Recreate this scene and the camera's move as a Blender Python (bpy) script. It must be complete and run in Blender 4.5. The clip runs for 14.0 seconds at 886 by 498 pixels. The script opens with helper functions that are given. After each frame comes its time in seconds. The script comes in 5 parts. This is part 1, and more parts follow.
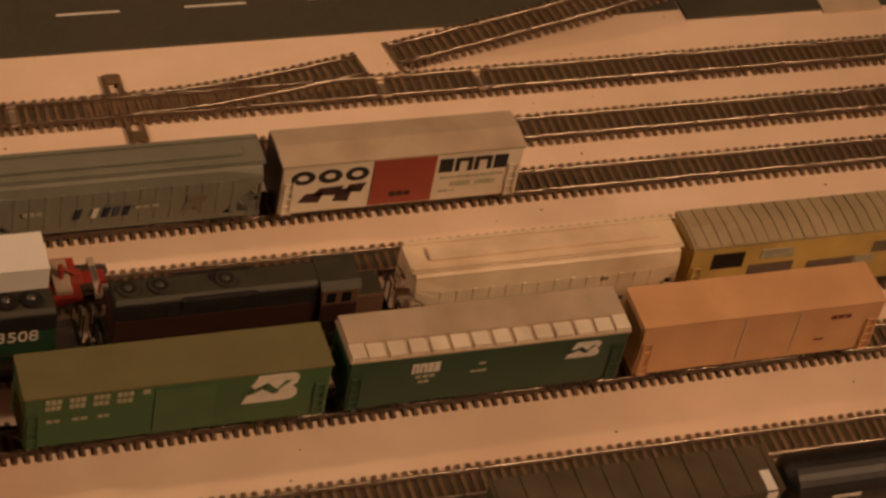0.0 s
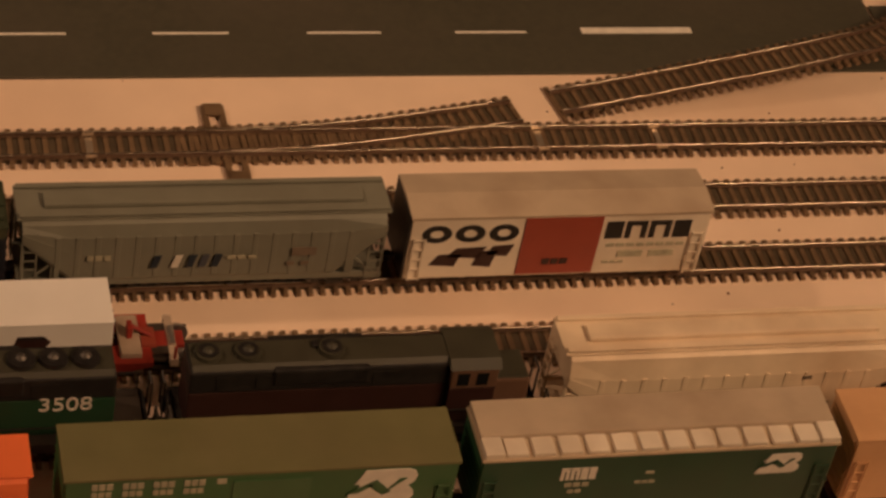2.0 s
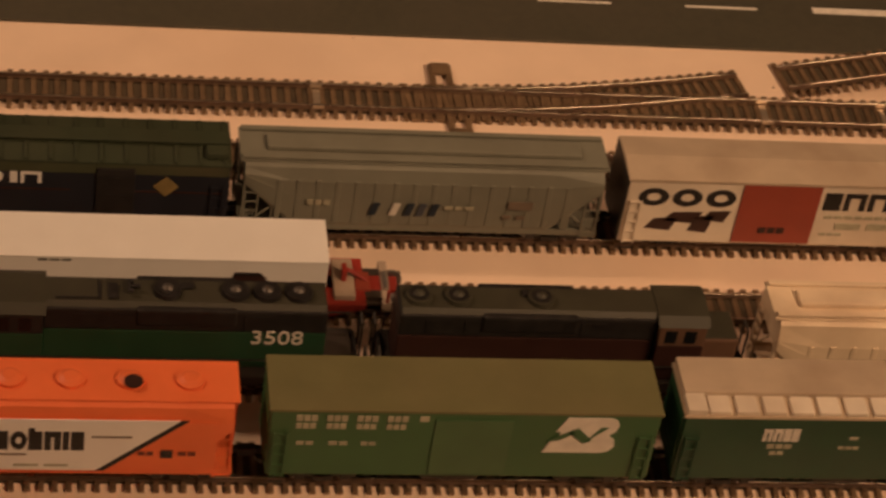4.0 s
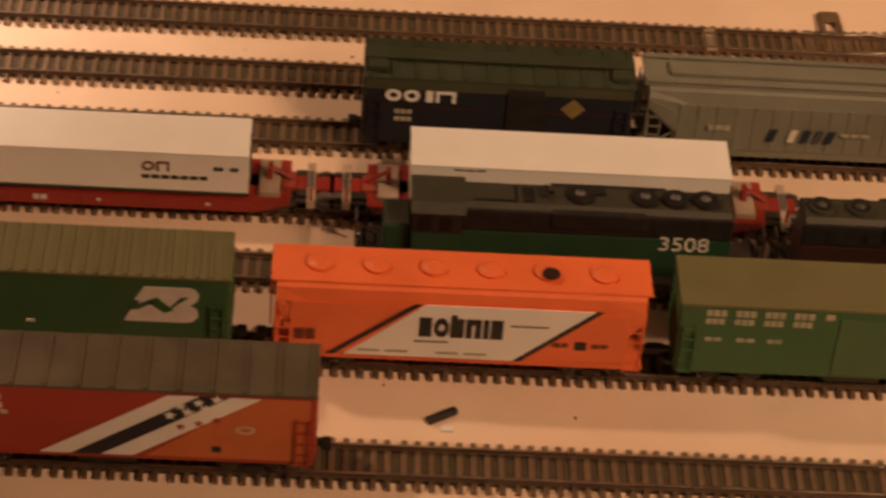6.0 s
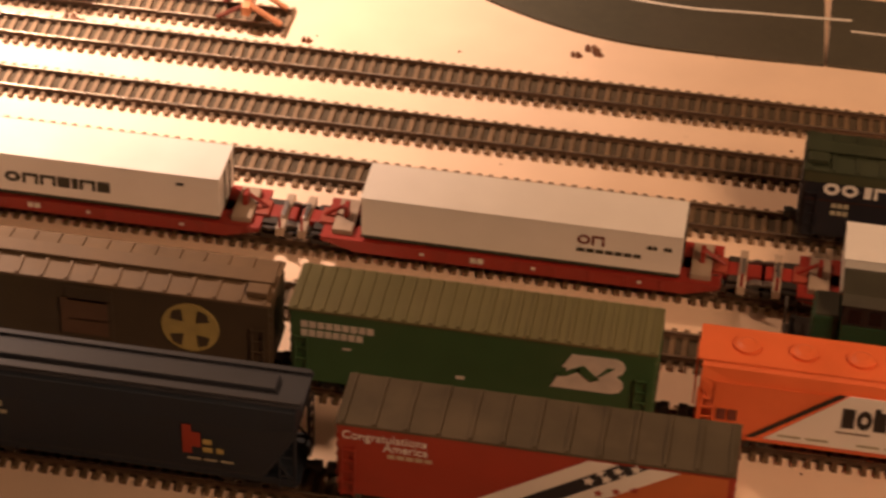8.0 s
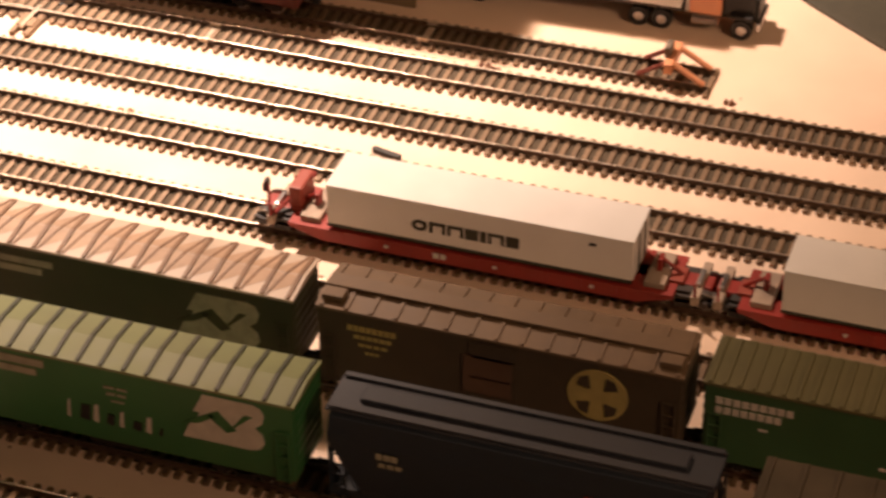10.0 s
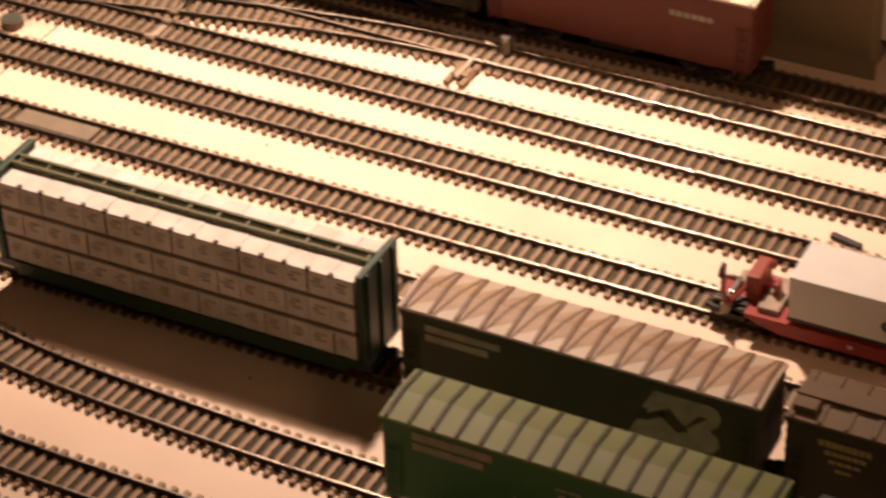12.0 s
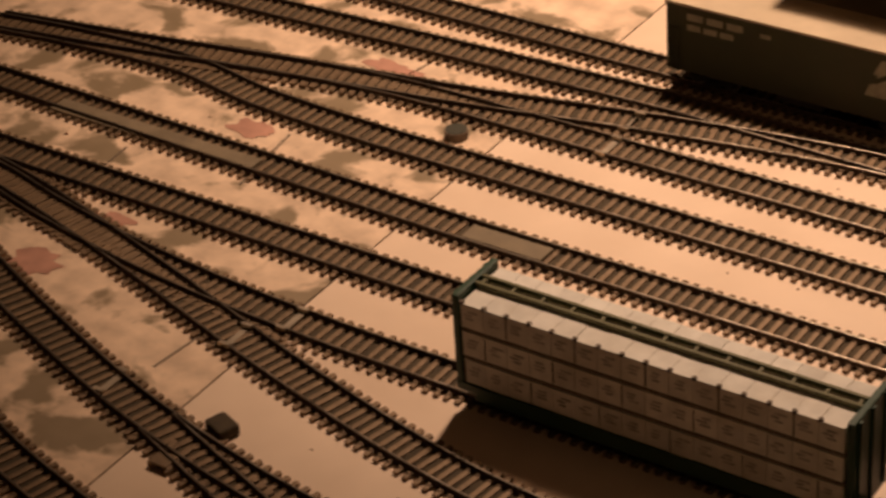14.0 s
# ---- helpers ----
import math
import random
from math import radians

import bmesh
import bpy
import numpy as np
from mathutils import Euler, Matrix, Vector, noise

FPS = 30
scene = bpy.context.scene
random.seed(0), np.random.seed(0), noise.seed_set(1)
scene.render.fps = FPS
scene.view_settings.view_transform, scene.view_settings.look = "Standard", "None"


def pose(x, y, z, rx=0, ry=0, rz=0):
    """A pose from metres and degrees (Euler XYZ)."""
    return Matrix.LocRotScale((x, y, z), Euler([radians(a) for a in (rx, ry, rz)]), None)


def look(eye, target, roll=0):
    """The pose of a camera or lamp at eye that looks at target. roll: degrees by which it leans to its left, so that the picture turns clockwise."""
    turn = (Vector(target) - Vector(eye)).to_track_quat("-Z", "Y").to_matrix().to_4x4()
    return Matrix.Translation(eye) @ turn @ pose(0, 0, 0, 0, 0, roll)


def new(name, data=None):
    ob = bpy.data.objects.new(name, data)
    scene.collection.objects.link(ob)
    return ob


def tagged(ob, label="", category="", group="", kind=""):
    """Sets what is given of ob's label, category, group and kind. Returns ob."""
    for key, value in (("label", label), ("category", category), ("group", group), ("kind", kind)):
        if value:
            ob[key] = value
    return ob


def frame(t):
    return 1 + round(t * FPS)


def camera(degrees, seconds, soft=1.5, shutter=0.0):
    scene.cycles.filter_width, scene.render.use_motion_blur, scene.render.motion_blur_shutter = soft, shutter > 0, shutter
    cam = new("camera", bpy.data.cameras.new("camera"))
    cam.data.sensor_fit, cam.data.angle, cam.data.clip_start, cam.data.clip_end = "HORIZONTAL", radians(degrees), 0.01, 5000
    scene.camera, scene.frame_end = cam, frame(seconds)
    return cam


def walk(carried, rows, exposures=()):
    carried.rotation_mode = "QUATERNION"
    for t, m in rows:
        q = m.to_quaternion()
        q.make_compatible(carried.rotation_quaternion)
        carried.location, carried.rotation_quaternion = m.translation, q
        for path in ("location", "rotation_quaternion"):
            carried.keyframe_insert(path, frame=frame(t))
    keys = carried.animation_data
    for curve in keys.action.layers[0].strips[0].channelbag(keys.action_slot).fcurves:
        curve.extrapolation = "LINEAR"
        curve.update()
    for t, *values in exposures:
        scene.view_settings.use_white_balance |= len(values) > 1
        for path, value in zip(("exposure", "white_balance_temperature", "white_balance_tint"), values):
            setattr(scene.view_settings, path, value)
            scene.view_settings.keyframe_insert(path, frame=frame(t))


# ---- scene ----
cam = camera(20.22, 14.0, soft=2.8, shutter=0.4)
walk(cam, [
    (0.0, look((-0.1749, -0.8844, 1.0516), (0.1393, -0.2306, 0.3631), 12.500)),
    (0.5, look((-0.1864, -0.9117, 1.0530), (0.1281, -0.2438, 0.3785), 13.085)),
    (1.0, look((-0.1799, -0.9133, 1.0350), (0.1283, -0.2306, 0.3725), 12.967)),
    (1.5, look((-0.1182, -0.7618, 0.8793), (0.1609, -0.0548, 0.2295), 11.995)),
    (2.0, look((-0.0966, -0.7170, 0.8220), (0.1673, -0.0062, 0.1700), 12.030)),
    (2.2, look((-0.0938, -0.7223, 0.8195), (0.1635, -0.0104, 0.1661), 11.762)),
    (4.3, look((-0.0858, -0.7512, 0.7938), (0.0680, -0.0109, 0.1393), 9.432)),
    (4.5, look((-0.0914, -0.7537, 0.7808), (0.0528, -0.0073, 0.1310), 8.902)),
    (5.0, look((-0.1082, -0.7781, 0.7768), (0.0101, -0.0262, 0.1282), 7.848)),
    (5.5, look((-0.1281, -0.8096, 0.7651), (-0.0381, -0.0520, 0.1186), 6.443)),
    (6.0, look((-0.1367, -0.8385, 0.7597), (-0.0888, -0.0692, 0.1227), 4.880)),
    (6.5, look((-0.1359, -0.8545, 0.7670), (-0.1390, -0.0753, 0.1403), 3.810)),
    (7.0, look((-0.1379, -0.8659, 0.7659), (-0.1875, -0.0807, 0.1487), 3.025)),
    (7.5, look((-0.1402, -0.8689, 0.7700), (-0.2275, -0.0857, 0.1544), 2.210)),
    (7.7, look((-0.1424, -0.8671, 0.7655), (-0.2416, -0.0833, 0.1525), 2.108)),
    (9.8, look((-0.1785, -0.8246, 0.7102), (-0.4279, -0.0522, 0.1261), 0.059)),
    (10.0, look((-0.1804, -0.8201, 0.7134), (-0.4450, -0.0542, 0.1274), -0.530)),
    (10.5, look((-0.2004, -0.8082, 0.7121), (-0.4930, -0.0529, 0.1256), -0.651)),
    (11.0, look((-0.2269, -0.7933, 0.7088), (-0.5464, -0.0514, 0.1192), -1.041)),
    (11.5, look((-0.2532, -0.7794, 0.7061), (-0.6004, -0.0503, 0.1164), -1.382)),
    (11.8, look((-0.2734, -0.7739, 0.7012), (-0.6327, -0.0475, 0.1153), -1.226)),
    (12.0, look((-0.2786, -0.7663, 0.7005), (-0.6556, -0.0474, 0.1165), -1.710)),
    (12.5, look((-0.3044, -0.7535, 0.6844), (-0.7144, -0.0403, 0.1158), -1.886)),
    (13.0, look((-0.3282, -0.7505, 0.6858), (-0.7684, -0.0477, 0.1268), -2.472)),
    (13.3, look((-0.3416, -0.7554, 0.6843), (-0.7994, -0.0570, 0.1342), -2.767)),
    (13.5, look((-0.3530, -0.7475, 0.6788), (-0.8236, -0.0555, 0.1315), -3.054)),
    (14.0, look((-0.3741, -0.7525, 0.6772), (-0.8683, -0.0747, 0.1328), -4.089)),
], exposures=[(0.0, 0.88, 6500, 10), (2.2, 0.88, 6500, 10), (5.0, 1.2, 6400, 10), (6.5, 1.32, 6550, 12), (7.5, 1.3, 6750, 17), (9.8, 0.8, 6150, 10), (11.0, 0.6, 6150, 10), (12.0, 0.1, 6300, 10), (12.5, -0.75, 6700, 10), (14.0, -1.15, 7150, 10)])

# ---- light: one bare warm bulb over the back of the board, and an unseen ceiling lamp added as front fill ----
world = bpy.data.worlds.new("world")
scene.world = world
world.use_nodes = True
world.node_tree.nodes["Background"].inputs[0].default_value = (1.0, 0.62, 0.40, 1)
world.node_tree.nodes["Background"].inputs[1].default_value = 0.006
bulb = bpy.data.lights.new("shade_lamp", "SPOT")
bulb.energy, bulb.color, bulb.shadow_soft_size = 132, (1.0, 0.70, 0.525), 0.035
bulb.spot_size, bulb.spot_blend = radians(70), 1.0
new("shade_lamp", bulb).matrix_world = look((-1.02, 0.58, 1.07), (-0.92, 0.46, 0.0))
spill = bpy.data.lights.new("lamp_spill", "POINT")
spill.energy, spill.color, spill.shadow_soft_size = 13, (1.0, 0.60, 0.36), 0.05
new("lamp_spill", spill).location = (-1.01, 0.53, 1.13)
# unseen lamp added to brighten the car fronts at the right end
ceil_fill = bpy.data.lights.new("ceiling_fill", "AREA")
ceil_fill.energy, ceil_fill.color, ceil_fill.size = 2.4, (1.0, 0.585, 0.32), 0.8
ceil_fill.spread = radians(54)
new("ceiling_fill", ceil_fill).matrix_world = look((1.15, -0.85, 1.60), (0.05, 0.60, 0.0))

# ---- materials ----
def mat(name, col, rough=0.55, metal=0.0, var=0.12, scale=60.0, dirt=None, amount=0.35, dscale=14.0, bump=0.15, rnd=0.0, lo=0.45, hi=0.75, ragged=0.0):
    m = bpy.data.materials.new(name)
    m.use_nodes = True
    nt = m.node_tree
    n, l = nt.nodes, nt.links
    p = n["Principled BSDF"]
    p.inputs["Metallic"].default_value = metal
    tc = n.new("ShaderNodeTexCoord")
    no = n.new("ShaderNodeTexNoise")
    no.inputs["Scale"].default_value, no.inputs["Detail"].default_value = scale, 6
    l.new(tc.outputs["Object"], no.inputs["Vector"])
    ra = n.new("ShaderNodeMapRange")
    ra.inputs["From Min"].default_value, ra.inputs["From Max"].default_value = 0.3, 0.7
    ra.inputs["To Min"].default_value, ra.inputs["To Max"].default_value = 1 - var, 1 + var
    l.new(no.outputs["Fac"], ra.inputs["Value"])
    mul = n.new("ShaderNodeVectorMath")
    mul.operation = "SCALE"
    mul.inputs[0].default_value = col
    l.new(ra.outputs["Result"], mul.inputs["Scale"])
    out = mul.outputs["Vector"]
    if rnd:
        oi = n.new("ShaderNodeObjectInfo")
        rr = n.new("ShaderNodeMapRange")
        rr.inputs["To Min"].default_value, rr.inputs["To Max"].default_value = 1 - rnd, 1 + rnd
        l.new(oi.outputs["Random"], rr.inputs["Value"])
        m2 = n.new("ShaderNodeVectorMath")
        m2.operation = "SCALE"
        l.new(out, m2.inputs[0])
        l.new(rr.outputs["Result"], m2.inputs["Scale"])
        out = m2.outputs["Vector"]
    if dirt:
        d = n.new("ShaderNodeTexNoise")
        d.inputs["Scale"].default_value, d.inputs["Detail"].default_value = dscale, 8
        d.inputs["Distortion"].default_value = ragged
        l.new(tc.outputs["Object"], d.inputs["Vector"])
        dr = n.new("ShaderNodeMapRange")
        dr.inputs["From Min"].default_value, dr.inputs["From Max"].default_value = lo, hi
        dr.inputs["To Max"].default_value = amount
        l.new(d.outputs["Fac"], dr.inputs["Value"])
        mx = n.new("ShaderNodeMix")
        mx.data_type = "RGBA"
        l.new(dr.outputs["Result"], mx.inputs["Factor"])
        l.new(out, mx.inputs["A"])
        mx.inputs["B"].default_value = (*dirt, 1)
        out = mx.outputs["Result"]
    l.new(out, p.inputs["Base Color"])
    rg = n.new("ShaderNodeMapRange")
    rg.inputs["To Min"].default_value, rg.inputs["To Max"].default_value = max(rough - 0.12, 0.03), min(rough + 0.12, 1)
    l.new(no.outputs["Fac"], rg.inputs["Value"])
    l.new(rg.outputs["Result"], p.inputs["Roughness"])
    if bump:
        b = n.new("ShaderNodeBump")
        b.inputs["Strength"].default_value, b.inputs["Distance"].default_value = bump, 0.0006
        l.new(no.outputs["Fac"], b.inputs["Height"])
        l.new(b.outputs["Normal"], p.inputs["Normal"])
    return m


M_BOARD = mat("painted_board", (0.86, 0.67, 0.515), 0.45, var=0.05, scale=25, dirt=(0.68, 0.47, 0.32), amount=0.45, dscale=5, bump=0.1)
M_STAIN = mat("stained_board", (0.78, 0.58, 0.42), 0.5, var=0.20, scale=70, dirt=(0.20, 0.15, 0.085), amount=0.85, dscale=30, bump=0.3, lo=0.52, hi=0.60, ragged=0.35)
M_WALL = mat("room_wall", (0.10, 0.075, 0.055), 0.8, var=0.06, scale=6)
M_CEIL = mat("room_ceiling", (0.14, 0.12, 0.10), 0.85, var=0.04, scale=6)
M_TIE = mat("tie_plastic", (0.125, 0.082, 0.046), 0.55, var=0.25, scale=300, dirt=(0.17, 0.115, 0.065), amount=0.5, dscale=60, rnd=0.30)
M_TIE.node_tree.nodes["Principled BSDF"].inputs["Specular IOR Level"].default_value = 1.0
M_TIE.node_tree.nodes["Principled BSDF"].inputs["IOR"].default_value = 1.65
M_TIE.node_tree.nodes["Principled BSDF"].inputs["Specular Tint"].default_value = (1.0, 0.74, 0.54, 1)
M_WEB = mat("tie_web", (0.068, 0.048, 0.026), 0.85, var=0.3, scale=120, dirt=(0.10, 0.072, 0.042), amount=0.5, dscale=50)
M_RAIL = mat("rail_metal", (0.56, 0.48, 0.39), 0.30, metal=0.95, var=0.15, scale=80, dirt=(0.30, 0.20, 0.13), amount=0.5, dscale=30)
M_RAIL_SIDE = mat("rail_side_tarnish", (0.105, 0.060, 0.035), 0.55, var=0.25, scale=120, dirt=(0.05, 0.03, 0.018), amount=0.5, dscale=40)
M_JOIN = mat("rail_joiner", (0.62, 0.52, 0.40), 0.35, metal=0.7)
M_ROAD = mat("road_grey", (0.060, 0.056, 0.037), 0.75, var=0.15, scale=220, dirt=(0.10, 0.08, 0.06), amount=0.4, dscale=8)
M_LINE = mat("line_white", (0.72, 0.68, 0.60), 0.6, var=0.1, scale=200)
M_BLACK = mat("black_plastic", (0.016, 0.014, 0.013), 0.5, var=0.3, scale=200)
M_UNDER = mat("underframe_black", (0.022, 0.018, 0.015), 0.6, var=0.3, scale=150, dirt=(0.08, 0.05, 0.03), amount=0.4)
M_STEEL = mat("wheel_steel", (0.45, 0.42, 0.40), 0.3, metal=0.9)
M_GREEN = mat("boxcar_green", (0.042, 0.118, 0.043), 0.5, var=0.10, scale=40, dirt=(0.07, 0.085, 0.04), amount=0.4, dscale=20)
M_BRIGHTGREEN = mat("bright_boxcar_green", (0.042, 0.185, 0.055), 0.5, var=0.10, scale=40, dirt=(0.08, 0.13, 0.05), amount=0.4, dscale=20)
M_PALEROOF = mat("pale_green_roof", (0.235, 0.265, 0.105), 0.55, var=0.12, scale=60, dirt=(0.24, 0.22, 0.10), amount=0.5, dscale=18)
M_FADEGREEN = mat("faded_green", (0.062, 0.130, 0.055), 0.55, var=0.12, scale=50, dirt=(0.08, 0.10, 0.05), amount=0.4, dscale=20)
# paler olive than the green sides; the light from above is in the colour
M_GREEN_ROOF = mat("green_roof", (0.150, 0.142, 0.062), 0.55, var=0.10, scale=60, dirt=(0.17, 0.14, 0.07), amount=0.6, dscale=16)
M_DKROOF = mat("dark_green_roof", (0.030, 0.040, 0.019), 0.6, var=0.14, scale=60, dirt=(0.055, 0.05, 0.026), amount=0.5)
M_DKGREEN = mat("dark_green", (0.014, 0.058, 0.026), 0.45, var=0.14, scale=50, dirt=(0.04, 0.045, 0.025), amount=0.4)
M_BROWNGREEN = mat("weathered_green", (0.050, 0.058, 0.026), 0.6, var=0.16, scale=40, dirt=(0.095, 0.065, 0.035), amount=0.7, dscale=16)
M_ZROOF = mat("galvanised_roof", (0.64, 0.52, 0.40), 0.5, var=0.12, scale=60, dirt=(0.36, 0.23, 0.13), amount=0.6, dscale=20)
M_ZRIB = mat("roof_rib_rust", (0.24, 0.135, 0.070), 0.6, var=0.2, scale=90)
M_RUSTWASH = mat("roof_rust_wash", (0.50, 0.335, 0.215), 0.6, var=0.22, scale=60, dirt=(0.62, 0.50, 0.38), amount=0.6, dscale=30)
M_WHITE = mat("white_lettering", (0.66, 0.62, 0.54), 0.6, var=0.10, scale=150)
M_DULL = mat("faded_lettering", (0.38, 0.36, 0.26), 0.6, var=0.2, scale=200)
M_ORANGE = mat("hopper_orange", (0.86, 0.185, 0.060), 0.45, var=0.06, scale=40, dirt=(0.55, 0.10, 0.025), amount=0.5, dscale=14)
M_TAN = mat("tan_boxcar", (0.62, 0.36, 0.185), 0.6, var=0.10, scale=30, dirt=(0.46, 0.25, 0.11), amount=0.6, dscale=22)
M_CREAM = mat("cream_roof", (0.55, 0.44, 0.31), 0.6, var=0.1, scale=60, dirt=(0.32, 0.24, 0.15), amount=0.5)
M_HOPTAN = mat("cream_hopper", (0.74, 0.60, 0.43), 0.55, var=0.08, scale=50, dirt=(0.40, 0.27, 0.16), amount=0.7, dscale=18)
M_YELLOW = mat("yellow_boxcar", (0.62, 0.44, 0.13), 0.55, var=0.12, scale=50, dirt=(0.22, 0.14, 0.05), amount=0.7, dscale=22)
M_YROOF = mat("weathered_grey_roof", (0.36, 0.29, 0.18), 0.6, var=0.14, scale=60, dirt=(0.18, 0.13, 0.07), amount=0.6)
M_GREY = mat("grey_hopper", (0.188, 0.188, 0.146), 0.55, var=0.10, scale=40, dirt=(0.095, 0.085, 0.060), amount=0.55, dscale=18)
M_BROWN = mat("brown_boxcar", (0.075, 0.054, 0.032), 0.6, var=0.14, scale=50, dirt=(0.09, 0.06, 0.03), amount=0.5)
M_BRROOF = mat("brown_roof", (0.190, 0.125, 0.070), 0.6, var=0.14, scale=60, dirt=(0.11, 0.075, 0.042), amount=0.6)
M_CIRCLE = mat("yellow_emblem", (0.50, 0.40, 0.14), 0.6, var=0.1, scale=150)
M_DIAMOND = mat("dull_yellow_placard", (0.24, 0.17, 0.06), 0.6, var=0.12, scale=150)
M_HUB = mat("fan_hub_metal", (0.10, 0.09, 0.08), 0.42, metal=0.5)
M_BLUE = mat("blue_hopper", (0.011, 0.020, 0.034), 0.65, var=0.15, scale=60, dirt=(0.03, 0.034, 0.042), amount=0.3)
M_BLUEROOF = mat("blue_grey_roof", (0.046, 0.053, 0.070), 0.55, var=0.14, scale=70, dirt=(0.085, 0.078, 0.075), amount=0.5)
M_RED = mat("red_boxcar", (0.36, 0.040, 0.020), 0.5, var=0.08, scale=50, dirt=(0.25, 0.04, 0.02), amount=0.4)
M_PANELRED = mat("red_panel", (0.30, 0.058, 0.034), 0.5, var=0.08, scale=60)
M_BICOR = mat("orange_panel", (0.56, 0.150, 0.045), 0.5, var=0.08, scale=50)
M_NAVY = mat("navy_stripe", (0.012, 0.014, 0.021), 0.5)
M_BICROOF = mat("dusty_brown_roof", (0.088, 0.070, 0.042), 0.6, var=0.2, scale=60, dirt=(0.17, 0.13, 0.08), amount=0.6, dscale=25)
M_SOO = mat("white_boxcar", (0.72, 0.64, 0.52), 0.55, var=0.08, scale=50, dirt=(0.40, 0.30, 0.20), amount=0.6, dscale=20)
M_SOOROOF = mat("dirty_white_roof", (0.46, 0.37, 0.27), 0.6, var=0.10, scale=40, dirt=(0.24, 0.16, 0.10), amount=0.8, dscale=14)
M_TRAILER = mat("trailer_white", (0.82, 0.80, 0.76), 0.4, var=0.03, scale=40, dirt=(0.72, 0.68, 0.62), amount=0.4)
M_SPINE = mat("spine_red", (0.30, 0.026, 0.016), 0.5, var=0.12, scale=80, dirt=(0.18, 0.02, 0.012), amount=0.5)
M_PAD = mat("dusty_pad_grey", (0.40, 0.31, 0.235), 0.65, var=0.14, scale=90, dirt=(0.22, 0.15, 0.10), amount=0.5, dscale=40)
M_LUMBER = mat("wrapped_lumber", (0.87, 0.83, 0.75), 0.6, var=0.10, scale=120, dirt=(0.60, 0.53, 0.43), amount=0.6, dscale=45, rnd=0.10)
M_PRINT = mat("grey_print", (0.50, 0.46, 0.40), 0.6, var=0.35, scale=400)
M_LUMGAP = mat("lumber_gap", (0.16, 0.12, 0.085), 0.7, var=0.2, scale=120)
M_LOCOGREY = mat("loco_grey_roof", (0.040, 0.038, 0.023), 0.6, var=0.14, scale=90, dirt=(0.050, 0.042, 0.028), amount=0.5)
M_MAROON = mat("maroon_hood", (0.034, 0.012, 0.009), 0.5, var=0.14, scale=60)
M_CABBROWN = mat("faded_cab_brown", (0.13, 0.070, 0.042), 0.6, var=0.14, scale=60)
M_REDBROWN = mat("oxide_red", (0.17, 0.038, 0.022), 0.55, var=0.12, scale=50, dirt=(0.10, 0.03, 0.02), amount=0.4)
M_INFILL = mat("infill_olive", (0.215, 0.165, 0.105), 0.7, var=0.18, scale=90, dirt=(0.16, 0.12, 0.07), amount=0.6, dscale=35)
M_CARD = mat("tan_card", (0.24, 0.18, 0.105), 0.8, var=0.08, scale=30)
M_PINK = mat("orange_cab", (0.70, 0.30, 0.15), 0.4, var=0.06, scale=60)
M_TYRE = mat("tyre_rubber", (0.015, 0.013, 0.012), 0.7)
M_GLASS = mat("dark_window", (0.010, 0.010, 0.010), 0.12, var=0.05, bump=0)
M_COFFEE = mat("debris_brown", (0.16, 0.065, 0.030), 0.7, var=0.3, scale=200)
M_GRASSG = mat("bright_green_plastic", (0.03, 0.20, 0.03), 0.4)
M_SMEAR = mat("red_smear", (0.50, 0.26, 0.19), 0.6, var=0.25, scale=60)

# ---- geometry helpers; plan lengths below are in decimetres ----
U = 0.1


def box(bm, x0, x1, y0, y1, z0, z1, bev=0.0):
    vs = [bm.verts.new((x, y, z)) for x in (x0, x1) for y in (y0, y1) for z in (z0, z1)]
    fs = [bm.faces.new([vs[i] for i in f]) for f in ((0, 1, 3, 2), (4, 6, 7, 5), (0, 4, 5, 1), (2, 3, 7, 6), (0, 2, 6, 4), (1, 5, 7, 3))]
    if bev:
        es = list({e for f in fs for e in f.edges})
        bmesh.ops.bevel(bm, geom=es, offset=bev, segments=2, affect="EDGES", profile=0.6)
    return bm


def prism(bm, prof, x0, x1):
    """A closed outline of (y, z), counted clockwise seen from +x, drawn out along x."""
    a = [bm.verts.new((x0, y, z)) for y, z in prof]
    b = [bm.verts.new((x1, y, z)) for y, z in prof]
    n = len(prof)
    for i in range(n):
        bm.faces.new((a[i], a[(i + 1) % n], b[(i + 1) % n], b[i]))
    bm.faces.new(a[::-1])
    bm.faces.new(b)
    return bm


def plate(bm, pts, y, depth=0.004):
    """A flat outline of (x, z) standing on the side plane y, proud towards -y."""
    a = [bm.verts.new((x, y - depth, z)) for x, z in pts]
    b = [bm.verts.new((x, y, z)) for x, z in pts]
    n = len(pts)
    bm.faces.new(a)
    bm.faces.new(b[::-1])
    for i in range(n):
        bm.faces.new((a[i], b[i], b[(i + 1) % n], a[(i + 1) % n]))
    return bm


def rect(bm, x0, x1, z0, z1, y, depth=0.004):
    return plate(bm, [(x0, z0), (x1, z0), (x1, z1), (x0, z1)], y, depth)


